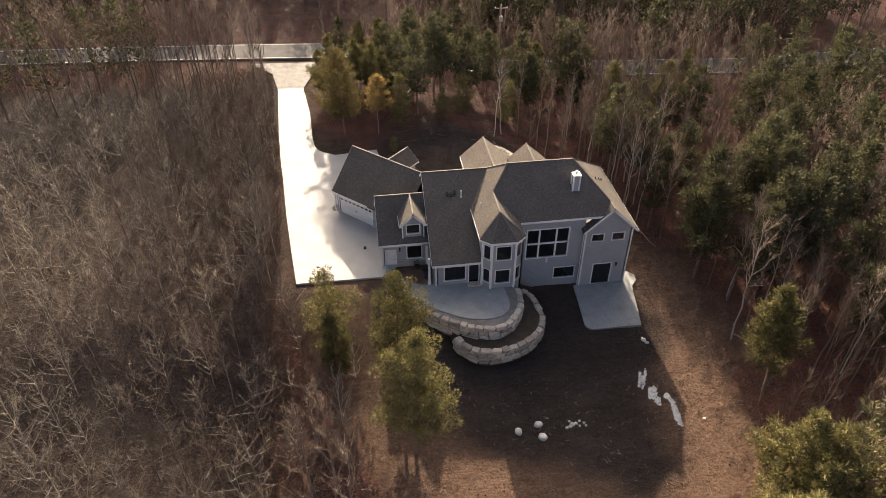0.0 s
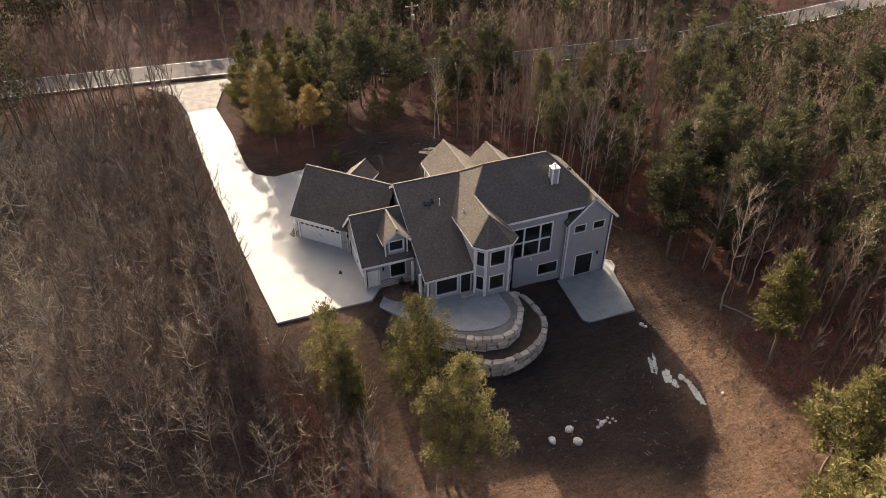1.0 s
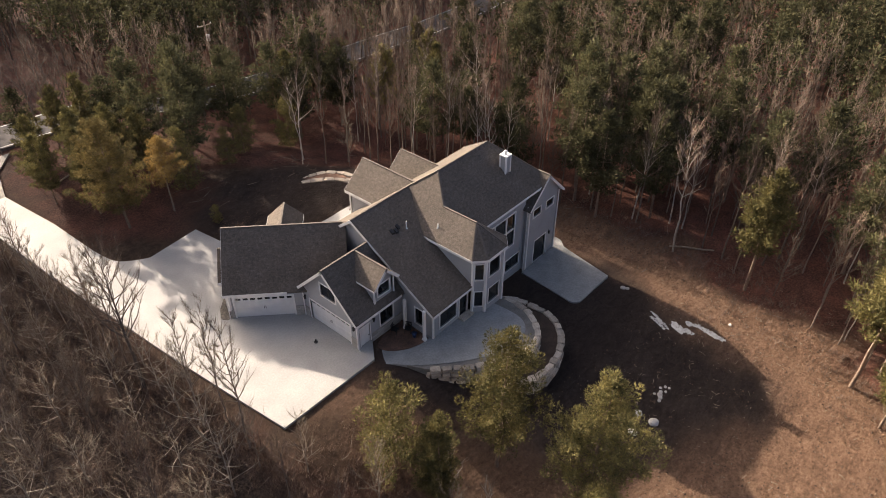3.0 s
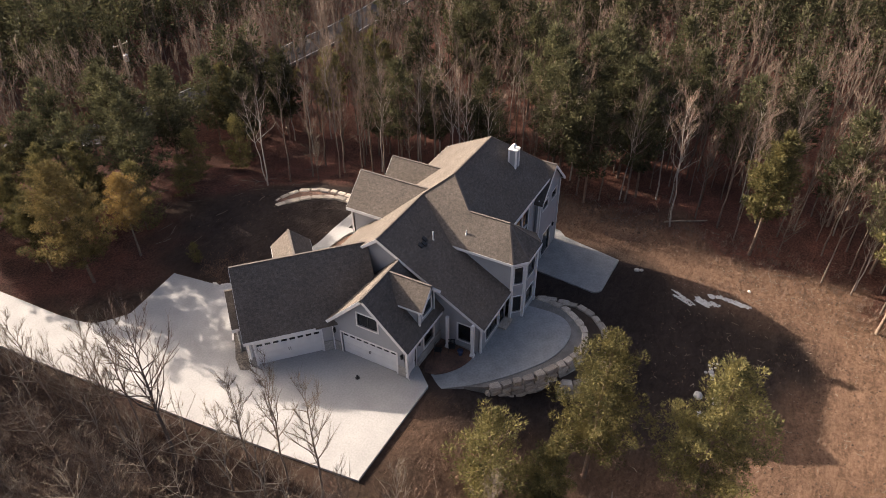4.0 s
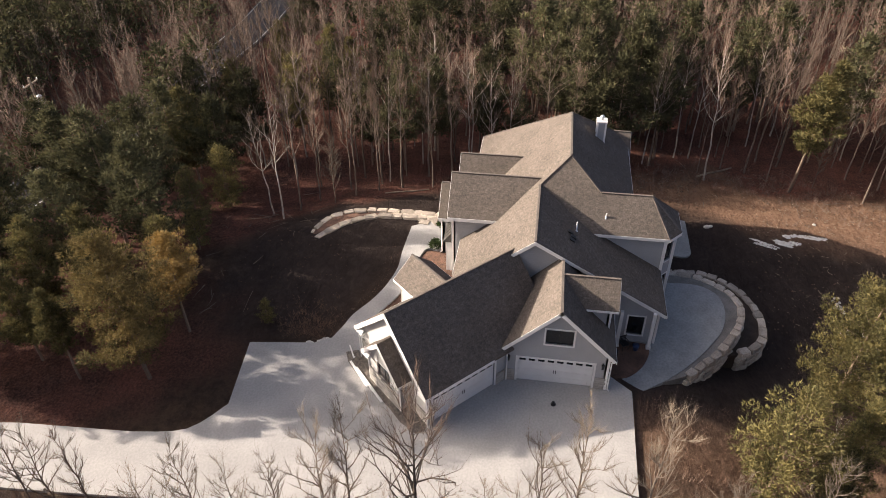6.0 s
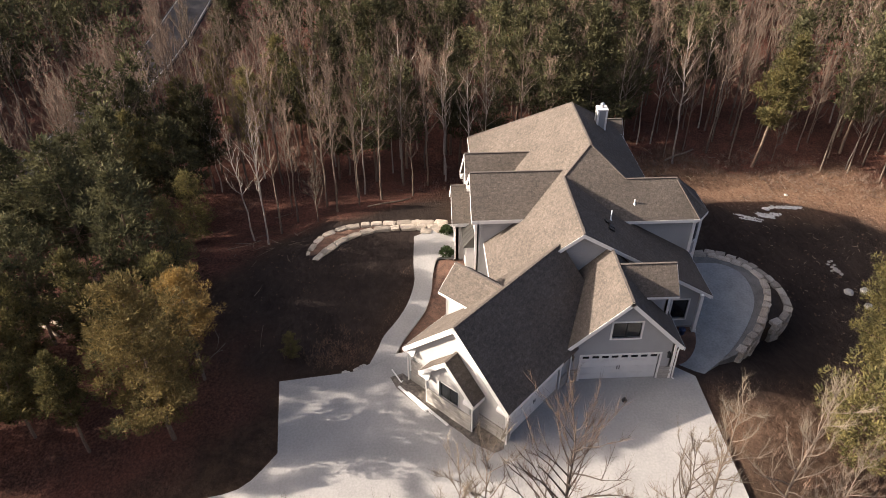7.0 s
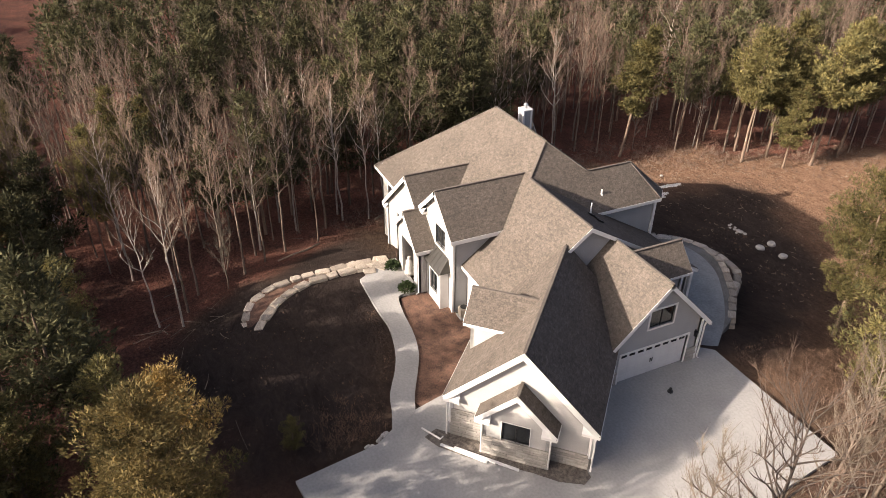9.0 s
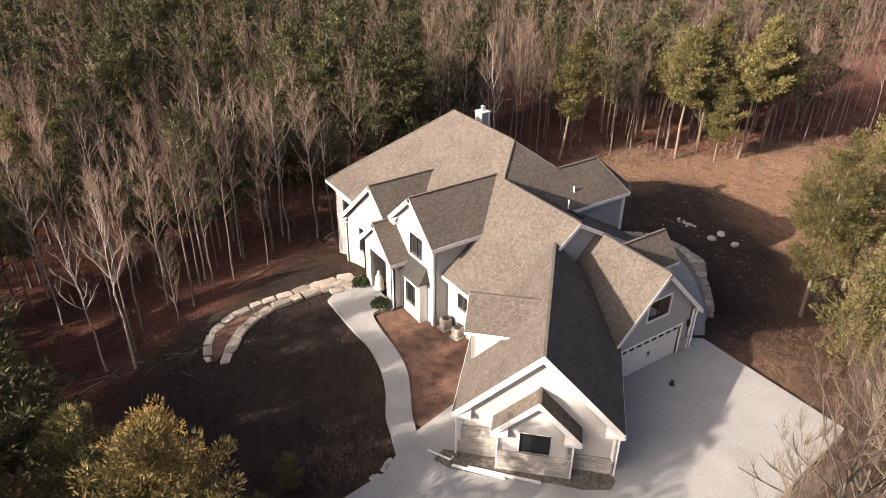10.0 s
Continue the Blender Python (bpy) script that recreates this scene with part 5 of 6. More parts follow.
def wood_spots(count, box, near, far, gap, seed, inside=WOOD):
    """Places in the wood between two distances from the clearing, no two closer than gap."""
    r = np.random.RandomState(seed)
    k = count * 40
    X, Y = r.uniform(box[0], box[1], k), r.uniform(box[2], box[3], k)
    d = poly_distance(CLEARING, X, Y)
    off = Y - road_y(X)
    pick = r.rand(k)
    ok = (d > near) & (d < far) & ((off > 5.0) | (off < np.where(X < 64, -4.2, -8.0))) & ~((X > 65) & (Y > 94) & (off < 0)) & (poly_distance(inside, X, Y) < 0)
    ok &= ~((poly_distance(GROVE, X, Y) < 0))     # pines hold this ground
    ok &= ~((X < -6) & (d < 6) & (Y < 100) & (pick > 0.30))       # thinner beside the drive
    out = []
    for x, y in zip(X[ok].tolist(), Y[ok].tolist()):
        i, j = int(x // 4), int(y // 4)
        if any((x - a) ** 2 + (y - b) ** 2 < gap * gap for p in (-1, 0, 1) for q in (-1, 0, 1) for a, b in taken.get((i + p, j + q), ())):
            continue
        taken.setdefault((i, j), []).append((x, y))
        out.append((x, y))
        if len(out) == count:
            break
    return out


for x, y in wood_spots(240, (-40, 62, 4, 112), 0.8, 17, 2.2, 5):
    west = x < -6 and y < 100
    q = rt.random()
    if west:
        kind = ("young", rt.randint(0, 2)) if q < 0.55 else ("bare", rt.randint(0, 4))
        s = rt.uniform(0.65, 1.05) if kind[0] == "young" else rt.uniform(0.5, 0.75)
    else:
        kind = ("bare", rt.randint(0, 5)) if q < 0.72 else ("pale", rt.randint(0, 2)) if q < 0.84 else ("deep", rt.randint(0, 1)) if q < 0.91 else ("young", rt.randint(0, 2))
        s = rt.uniform(0.75, 1.1) * (0.85 if kind[0] == "deep" else 1)
    plant(kind, x, y, s)


def stuff_wood(name, spots, meshes, mats, label, sizes, seed):
    """Many trees too far to tell apart, as one mesh of trunks and one of crowns."""
    r = random.Random(seed)
    e = thing(name, label, "woodland", kind="stuff")
    for which, pname in ((0, "trunks"), (1, "crowns")):
        r.seed(seed)
        VV, FF, base = [], [], 0
        arrays = []
        for m in meshes:
            v = np.array([tuple(p) for p in m[which][0]])
            t = []
            for f in m[which][1]:
                t.append(f if len(f) == 3 else f[:3])
                if len(f) == 4:
                    t.append((f[0], f[2], f[3]))
            arrays.append((v, np.array(t)))
        for x, y in spots:
            v, f = arrays[r.randrange(len(arrays))]
            a, s = r.uniform(0, 6.28), r.uniform(*sizes)
            c, sn = math.cos(a) * s, math.sin(a) * s
            w = np.stack([v[:, 0] * c - v[:, 1] * sn + x, v[:, 0] * sn + v[:, 1] * c + y, v[:, 2] * s + land_z(x, y)], -1)
            VV.append(w)
            FF.append(f + base)
            base += len(v)
        VV, FF = np.concatenate(VV), np.concatenate(FF)
        me = bpy.data.meshes.new(pname)
        me.vertices.add(len(VV))
        me.vertices.foreach_set("co", VV.ravel())
        me.loops.add(FF.size)
        me.loops.foreach_set("vertex_index", FF.ravel().astype(np.int32))
        me.polygons.add(len(FF))
        me.polygons.foreach_set("loop_start", np.arange(0, FF.size, 3, dtype=np.int32))
        me.update(calc_edges=True)
        me.materials.append(mats[which])
        ob = new(pname, me)
        ob.parent = e
    return e


mid_bare = [bare_tree_mesh(200 + i, 13.0, 3.2, 12, 120, 1.2, 0.11, 0.42, 1.1, True, (1.0, 2.3)) for i in range(5)]
far_bare = [bare_tree_mesh(210 + i, 13.0, 3.4, 9, 90, 1.4, 0.12, 0.38, 1.7, True, (0.9, 2.2)) for i in range(4)]
mid_young = [bare_tree_mesh(220 + i, 7.0, 3.1, 17, 190, 0.7, 0.08, 0.12, 0.7, True, (0.2, 1.0)) for i in range(4)]
bramble = [bare_tree_mesh(240 + i, 2.8, 2.4, 9, 60, 0.6, 0.03, 0.05, 0.8, True, (0.1, 0.9)) for i in range(4)]
far_pine = [pine_mesh(230 + i, 14.5, 3.2, 8, 0.28, 5, 6, 0.85, True, 0.24) for i in range(3)]
spots = wood_spots(1050, (-50, 75, -10, 116), 0.9, 36, 2.4, 7)
west = [(x, y) for x, y in spots if x < -6 and y < 97]
near = [(x, y) for x, y in spots if not (x < -6 and y < 97)]
far = wood_spots(1450, (-80, 165, -90, 190), 28, 160, 2.6, 8)
rs = random.Random(17)
pines = [p for p in far if rs.random() < (0.40 if p[1] > 121 and p[0] < -8 else 0.72 if p[1] > 121 and p[0] < 100 else 0.45 if p[0] > 58 and p[1] < 92 else 0.14)] + [p for p in near if rs.random() < (0.10 if p[0] > 28 and p[1] < 66 else 0.05)]
keep = set(pines)
stuff_wood("near_woodland", [p for p in near if p not in keep], mid_bare, (M_BARK_GREY, M_TWIG), "leafless brown woodland round the clearing", (0.7, 1.1), 1)
stuff_wood("far_woodland", [p for p in far if p not in keep], far_bare, (M_BARK_GREY, M_TWIG_FAR), "leafless brown woodland stretching away behind the house", (0.75, 1.1), 4)
stuff_wood("far_pines", pines, far_pine, (M_BARK_PINE, M_NEEDLE_DARK), "dark pines scattered through the far wood", (0.7, 1.05), 2)
stuff_wood("young_thicket", west, mid_young, (M_BARK_THICKET, M_TWIG_PALE), "dense thicket of young leafless trees beside the driveway", (0.6, 1.1), 3)
outer = wood_spots(120, (-98, 55, -80, 165), 3, 110, 3.6, 12, OUTSKIRTS)
stuff_wood("outer_woodland", outer, far_bare, (M_BARK_GREY, M_TWIG), "leafless brown woodland on the far side of the thicket", (0.7, 1.05), 9)
verge = [(x + rs.uniform(-0.6, 0.6), float(road_y(x)) - 4.4 - rs.uniform(0, 6)) for x in np.arange(-75, 63, 1.0) if not -19 < x < 0]
stuff_wood("roadside_trees", verge, mid_bare, (M_BARK_GREY, M_TWIG), "leafless trees standing close along the road", (0.7, 1.05), 14)
under = wood_spots(430, (-44, -5, 24, 112), 0.3, 40, 1.15, 9)
stuff_wood("bramble_understorey", under, bramble, (M_BARK_GREY, M_TWIG_PALE), "tangled leafless brambles under the young trees", (0.6, 1.3), 6)


# ---- stone walls ----
def block_mesh(seed, name="stone_block", rough=0.17, bevel=0.12):
    """A quarried block of about unit size, with broken edges."""
    r = random.Random(seed)
    bm = bmesh.new()
    bmesh.ops.create_cube(bm, size=1)
    bmesh.ops.bevel(bm, geom=list(bm.edges), offset=bevel, segments=1, affect="EDGES")
    for v in bm.verts:
        v.co += Vector((r.uniform(-1, 1), r.uniform(-1, 1), r.uniform(-0.6, 0.6))) * rough * 0.6
    me = bpy.data.meshes.new(name)
    bm.to_mesh(me)
    bm.free()
    me.materials.append(M_STONE)
    return me


BLOCKS = [block_mesh(i) for i in range(8)]
FLAGS = [block_mesh(30 + i, "capstone", 0.09, 0.06) for i in range(6)]


def stone_wall(name, label, line, tops, courses, h, depth, lo=0.8, hi=1.35, seed=1, meshes=None, pname="stone_block"):
    """Courses of separate blocks along a curved line; tops: height of the top at the start and at the end."""
    r = random.Random(seed)
    P = [Vector((x, y, 0)) for x, y in curve_through(line, 8)]
    cum = [0.0]
    for a, b in zip(P, P[1:]):
        cum.append(cum[-1] + (b - a).length)
    total = cum[-1]

    def at(s):
        s = max(0, min(total - 1e-4, s))
        i = max(k for k in range(len(cum) - 1) if cum[k] <= s)
        return P[i].lerp(P[i + 1], (s - cum[i]) / max(1e-6, cum[i + 1] - cum[i]))

    w = thing(name, label, "stone wall", kind="structure")
    for c in range(courses):
        s = r.uniform(0, 0.4)
        while s < total - 0.25:
            L = min(r.uniform(lo, hi), total - s + 0.1)
            a, b = at(s), at(min(total, s + L))
            mid, d = (a + b) / 2, (b - a)
            top = tops[0] + (tops[1] - tops[0]) * s / total
            hh = h * r.uniform(0.92, 1.06)
            ob = new(pname, r.choice(meshes or BLOCKS))
            ob.parent = w
            ob.location = (mid.x, mid.y, top - h * (c + 0.5) + r.uniform(-0.025, 0.025))
            ob.rotation_euler = (r.uniform(-0.04, 0.04), r.uniform(-0.04, 0.04), math.atan2(d.y, d.x) + r.uniform(-0.06, 0.06) + (math.pi if r.random() < 0.5 else 0))
            ob.scale = (max(0.3, d.length - 0.05), depth * r.uniform(0.85, 1.15), hh)
            s += L
    return w


UPPER = [(15.25, 53.2), (15.25, 51.2), (14.5, 49.5), (13.3, 48.2), (11.8, 47.7), (10.0, 48.05), (7.95, 49.2), (6.05, 50.6), (4.0, 52.75)]
LOWER = [(16.0, 54.4), (16.9, 53.0), (17.1, 51.4), (17.15, 49.4), (16.0, 47.6), (14.1, 46.35), (11.7, 45.85), (9.9, 46.15), (8.7, 47.2), (8.0, 48.4)]
stone_wall("upper_terrace_wall", "curved retaining wall of pale quarried blocks round the raised patio", UPPER, (-0.36, -0.36), 4, 0.44, 0.62, 0.75, 1.25, 3)
stone_wall("lower_terrace_wall", "lower curved retaining wall of pale quarried blocks", LOWER, (-1.6, -1.62), 4, 0.42, 0.6, 0.75, 1.25, 4)
slab("gravel_strip", [(15.1, 54.3), *[(x, y) for x, y in curve_through(UPPER, 4)], (2.6, 55.6), (6, 54), (14.4, 54)], -0.44, 2.2, M_GRAVEL, "grey gravel strip between patio and wall", "gravel")
slab("terrace_bed", [(15.7, 54.4), *[(x, y) for x, y in curve_through(LOWER, 4)], (7.6, 49.6), (11, 48.5), (14, 50)], -1.78, 2.0, mat("dark_bed_soil", (0.075, 0.052, 0.038), (0.04, 0.028, 0.02), rough=0.95, scale=1.5, fine=14.0, bump=0.5), "dark soil bed between the terrace walls", "planting bed")
OUTER = [(20.35, 71.2), (20.55, 73.3), (20.65, 75.4), (20.75, 77.4), (20.5, 79.4), (19.95, 81.0), (19.0, 82.1), (17.9, 82.6), (16.8, 82.75), (15.7, 82.8)]
INNER = [(19.75, 71.6), (19.8, 73.2), (19.9, 74.8), (19.85, 76.4), (19.7, 77.9), (19.1, 79.1), (18.4, 80.2), (17.6, 80.95), (16.7, 81.65), (15.7, 82.25)]
stone_wall("front_outer_wall", "low curved wall of pale flat stones before the house", OUTER, (-0.02, -0.36), 4, 0.34, 0.66, 0.7, 1.3, 5)
stone_wall("front_inner_wall", "low inner wall of pale flat stones beside the yard", INNER, (0.04, -0.16), 2, 0.30, 0.66, 0.8, 1.5, 6)
slab("wall_bed", [*[(x, y) for x, y in curve_through(OUTER, 3)], *reversed([(x, y) for x, y in curve_through(INNER, 3)])], -0.33, 0.9, M_STRAW, "strip of straw-brown soil between the low walls", "planting bed")
for i, (x, y, s) in enumerate(((19.95, 71.9, 0.8), (19.3, 72.3, 0.9), (19.0, 73.3, 0.7))):
    ob = new("flat_stone", FLAGS[i])
    ob.location, ob.scale, ob.rotation_euler = (x, y, -0.02), (s * 1.2, s, 0.22), (0, 0, i * 0.7)
    tagged(ob, "flat pale landscaping stone beside the front walk", "stone", "landscaping stones")


# stone facing on the garage walls
def veneer(O, ex, a, b, z0, z1, holes=(), seed=1):
    r = random.Random(seed)
    m = local(O, ex)
    bm = bmesh.new()
    segs = [(a, b, z0, z1)]
    for h in holes:
        segs = [(a, h[0], z0, z1), (h[1], b, z0, z1), (h[0], h[1], z0, h[2])]
    for p, q, c, d in segs:
        if q - p > 0.05 and d - c > 0.05:
            box_at(bm, (p, 0.003, c), (q, 0.03, d), m)
    base = finish("stone_facing", bm, M_MORTAR, house, "grey-brown ledgestone facing")
    n = 0
    for p, q, c, d in segs:
        z = c
        while z < d - 0.06:
            hh = min(r.choice((0.15, 0.19, 0.24)), d - z)
            u = p
            while u < q - 0.05:
                L = min(r.uniform(0.28, 0.7), q - u)
                ob = new("stone", STONES[r.randrange(len(STONES))])
                ob.parent = base
                ob.matrix_basis = m @ Matrix.Translation((u + L / 2, 0.035 + r.uniform(0, 0.02), z + hh / 2)) @ Matrix.Diagonal((L - 0.015, 0.07, hh - 0.015, 1))
                u += L
                n += 1
            z += hh
    return base


def veneer_stone(seed):
    me = block_mesh(seed, "stone", 0.03, 0.05)
    me.materials.clear()
    me.materials.append(M_VENEER)
    return me


STONES = [veneer_stone(60 + i) for i in range(6)]
veneer(gp(-0.35, 0), -GV, -1.75, 1.75, -0.15, 1.28, seed=1)
veneer(gp(0.35, 0), -GV, -3.75, -1.75, -0.15, 1.9, seed=2)
veneer(gp(0.35, 0), -GV, 1.75, 3.75, -0.15, 1.0, seed=3)
veneer(gp(0, -3.75), GU, 0.35, 0.64, 0.0, 1.0, seed=4)
veneer(gp(0, -3.75), GU, 5.9, 6.6, 0.0, 1.0, seed=5)
veneer((1.75, 0, 0), SOUTH_, -65.0, -64.16, 0.0, 1.0, seed=6)
veneer((1.75, 0, 0), SOUTH_, -58.95, -58.2, 0.0, 1.0, seed=7)
veneer((0, 58.2, 0), EAST_, 3.25, 6.9, -0.3, 0.62, seed=8)

# gravel bed at the foot of the angled garage, with loose white boards
M_DARK_GRAVEL = mat("dark_gravel", (0.22, 0.19, 0.16), (0.05, 0.043, 0.037), rough=0.95, scale=5.0, fine=26.0, bump=0.9)
bed = slab("gravel_bed", [(2.6, 76.0), (1.7, 75.6), (0.3, 74.4), (-1.8, 72.0), (-2.9, 71.0), (-3.6, 69.9), (-3.35, 69.35), *[tuple(gp(0.3, v)[:2]) for v in (-3.7, -1.0, 1.0, 3.8)], (2.9, 75.2)], 0.035, 0.2, M_DARK_GRAVEL, "dark gravel bed along the garage foot", "gravel bed")


def board(p, q, label, w=0.16, h=0.06):
    bm = bmesh.new()
    beam(bm, p, q, w, h)
    bmesh.ops.bevel(bm, geom=list(bm.edges), offset=0.008, segments=1, affect="EDGES")
    return tagged(finish("loose_board", bm, M_PVC), label, "board", "loose boards")


board((1.75, 75.45, 0.10), (-0.35, 73.75, 0.10), "long white trim board lying on the gravel bed")
board((1.2, 74.9, 0.16), (-1.5, 72.5, 0.10), "long white trim board lying on the gravel bed")
board((0.2, 73.95, 0.10), (-0.6, 73.4, 0.10), "short white trim board lying on the gravel bed", 0.1)
bm = bmesh.new()
tube(bm, [(3.25, 75.9, 0.05), (2.1, 75.3, 0.06), (2.0, 75.2, 0.3)], [0.05] * 3, 8)
tagged(finish("drain_pipe", bm, M_PVC), "white plastic drain pipe at the garage corner", "pipe")


# ---- things about the house ----
M_CABINET = mat("beige_metal_paint", (0.34, 0.30, 0.25), (0.24, 0.21, 0.17), rough=0.5, scale=3.0, bump=0.03)


def condenser(x, y, rz, s=1.0):
    e = thing("air_conditioner", "beige outdoor air conditioner unit on a pad", "air conditioner", "air conditioners", (x, y, -0.1))
    e.rotation_euler[2] = radians(rz)
    bm = bmesh.new()
    box_at(bm, (-0.5 * s, -0.5 * s, 0), (0.5 * s, 0.5 * s, 0.08))
    part("pad", bm, M_CONCRETE, e)
    bm = bmesh.new()
    box_at(bm, (-0.38 * s, -0.38 * s, 0.08), (0.38 * s, 0.38 * s, 0.95 * s))
    bmesh.ops.bevel(bm, geom=list(bm.edges), offset=0.05, segments=2, affect="EDGES")
    part("cabinet", bm, M_CABINET, e)
    bm = bmesh.new()
    tube(bm, [(0, 0, 0.95 * s), (0, 0, 0.98 * s)], [0.3 * s, 0.3 * s], 16)
    part("fan_grille", bm, M_METAL_DARK, e)
    for k in range(8):
        bm = bmesh.new()
        box_at(bm, (-0.36 * s, -0.395 * s, 0.15 + k * 0.09), (0.36 * s, -0.375 * s, 0.19 + k * 0.09))
        part("louvre", bm, M_METAL_DARK, e)
    return e


condenser(11.5, 69.3, 0, 0.8), condenser(10.35, 69.2, 15, 0.75)


def shrub(x, y, s, seed):
    e = thing("shrub", "small dark green clipped shrub by the entry", "shrub", "entry shrubs", (x, y, -0.02))
    r = random.Random(seed)
    V, F = [], []
    for _ in range(520):
        d = Vector((r.gauss(0, 1), r.gauss(0, 1), abs(r.gauss(0, 0.9)))).normalized()
        p = d * s * r.uniform(0.55, 1.05) * (1 + 0.15 * math.sin(5 * d.x) * math.cos(4 * d.y)) + UP * 0.12
        a = d.orthogonal().normalized() * 0.05
        a.rotate(Matrix.Rotation(r.uniform(0, 6.28), 3, d))
        t = (d + Vector((r.uniform(-1, 1), r.uniform(-1, 1), r.uniform(0, 1))) * 0.8).normalized() * 0.15
        k = len(V)
        V += [p - a, p + a, p + a * 0.8 + t, p - a * 0.8 + t]
        F.append((k, k + 1, k + 2, k + 3))
    raw_mesh("foliage", V, F, M_SHRUB, e)
    bm = bmesh.new()
    for k in range(5):
        az = k * 1.257
        tube(bm, [(0, 0, -0.1), (0.2 * s * math.cos(az), 0.2 * s * math.sin(az), 0.35 * s), (0.5 * s * math.cos(az), 0.5 * s * math.sin(az), 0.75 * s)], [0.025, 0.018, 0.008], 5)
    part("stem", bm, M_BARK_GREY, e)
    return e


shrub(18.75, 71.6, 0.48, 1), shrub(15.65, 71.75, 0.55, 2)
# plain pale garden statue in the porch
bm = bmesh.new()
tube(bm, [(0, 0, 0), (0, 0, 0.18), (0, 0, 0.2), (0, 0, 0.5), (0, 0, 0.8), (0, 0, 1.05), (0, 0, 1.2), (0, 0, 1.28), (0, 0, 1.42), (0, 0, 1.5)], [0.36, 0.36, 0.3, 0.33, 0.27, 0.24, 0.15, 0.11, 0.13, 0.05], 12)
st = smooth(finish("statue", bm, M_WHITE_ROCK))
st.location = (17.55, 70.75, 0.01)
tagged(st, "pale stone garden statue in the entry porch", "statue")


def chair(x, y, rz):
    e = thing("patio_chair", "dark metal patio chair on the mulched bed", "chair", "patio chairs", (x, y, -0.3))
    e.rotation_euler[2] = radians(rz)
    bm = bmesh.new()
    box_at(bm, (-0.27, -0.26, 0.40), (0.27, 0.26, 0.46))
    part("seat", bm, M_METAL_DARK, e)
    bm = bmesh.new()
    for k in range(5):
        box_at(bm, (-0.24 + k * 0.11, 0.25, 0.46), (-0.19 + k * 0.11, 0.28, 0.9))
    box_at(bm, (-0.27, 0.24, 0.88), (0.27, 0.29, 0.95))
    part("backrest", bm, M_METAL_DARK, e)
    for sx in (-1, 1):
        for sy in (-1, 1):
            bm = bmesh.new()
            tube(bm, [(0.24 * sx, 0.23 * sy, 0.41), (0.26 * sx, 0.25 * sy, 0)], [0.02, 0.02], 6)
            part("leg", bm, M_METAL_DARK, e)
        bm = bmesh.new()
        box_at(bm, (0.25 * sx - 0.025, -0.25, 0.62), (0.25 * sx + 0.025, 0.27, 0.65))
        part("armrest", bm, M_METAL_DARK, e)
    return e


chair(5.3, 57.5, 20), chair(6.1, 56.7, -60)
bm = bmesh.new()
tube(bm, [(0, 0, 0), (0, 0, 0.05), (0, 0, 0.4), (0, 0, 0.46), (0, 0, 0.44)], [0.16, 0.17, 0.23, 0.25, 0.2], 12)
pot = smooth(finish("plant_pot", bm, mat("blue_glaze", (0.03, 0.05, 0.12), rough=0.3, scale=4.0)))
pot.location = (6.0, 55.9, -0.3)
tagged(pot, "dark blue glazed pot beside the porch post", "pot")
# lanterns
for O, ex, u, z in (((1.75, 0, 0), SOUTH_, -64.6, 1.9), ((1.75, 0, 0), SOUTH_, -58.55, 1.9), ((0, 58.2, 0), EAST_, 3.55, 1.85), ((0, 56.4, 0), EAST_, 27.15, -1.3), ((0, 56.9, 0), EAST_, 19.3, -0.35), ((0, 56.9, 0), EAST_, 16.2, -0.6)):
    m = local(O, ex)
    bm = bmesh.new()
    box_at(bm, (u - 0.07, 0.02, z), (u + 0.07, 0.16, z + 0.3), m)
    box_at(bm, (u - 0.1, 0.0, z + 0.3), (u + 0.1, 0.19, z + 0.34), m)
    box_at(bm, (u - 0.05, 0.0, z + 0.1), (u + 0.05, 0.03, z + 0.45), m)
    finish("wall_lantern", bm, M_METAL_DARK if u > -50 and z < -1 or u < 0 or z > 1 else M_PVC, house)
# small dark rubber thing left on the parking court
bm = bmesh.new()
tube(bm, [(0, 0, 0), (0, 0, 0.06), (0, 0, 0.08), (0, 0, 0.28), (0, 0, 0.32)], [0.17, 0.17, 0.10, 0.08, 0.03], 10)
ob = finish("drain_cover", bm, M_METAL_DARK)
ob.location = (-0.07, 61.5, 0.0)
tagged(ob, "small dark rubber stand standing on the concrete court", "stand")


# ---- boulders and litter of the yard ----
def boulder(x, y, s, seed, sink=0.25, material=None, name="boulder", label="pale rounded boulder lying in the bare yard"):
    r = random.Random(seed)
    bm = bmesh.new()
    bmesh.ops.create_icosphere(bm, subdivisions=3, radius=1)
    o = Vector((r.uniform(0, 50), r.uniform(0, 50), 0))
    for v in bm.verts:
        k = 1 + 0.22 * noise.noise(v.co * 1.3 + o) + 0.08 * noise.noise(v.co * 4 + o)
        v.co = Vector((v.co.x * k * 1.15, v.co.y * k, max(-0.6, min(0.62, v.co.z * k * 0.8))))
    ob = smooth(finish(name, bm, material or M_WHITE_ROCK))
    ob.location, ob.scale, ob.rotation_euler = (x, y, land_z(x, y) + s * sink), (s, s, s), (0, 0, r.uniform(0, 6))
    return tagged(ob, label, "boulder", "yard boulders")


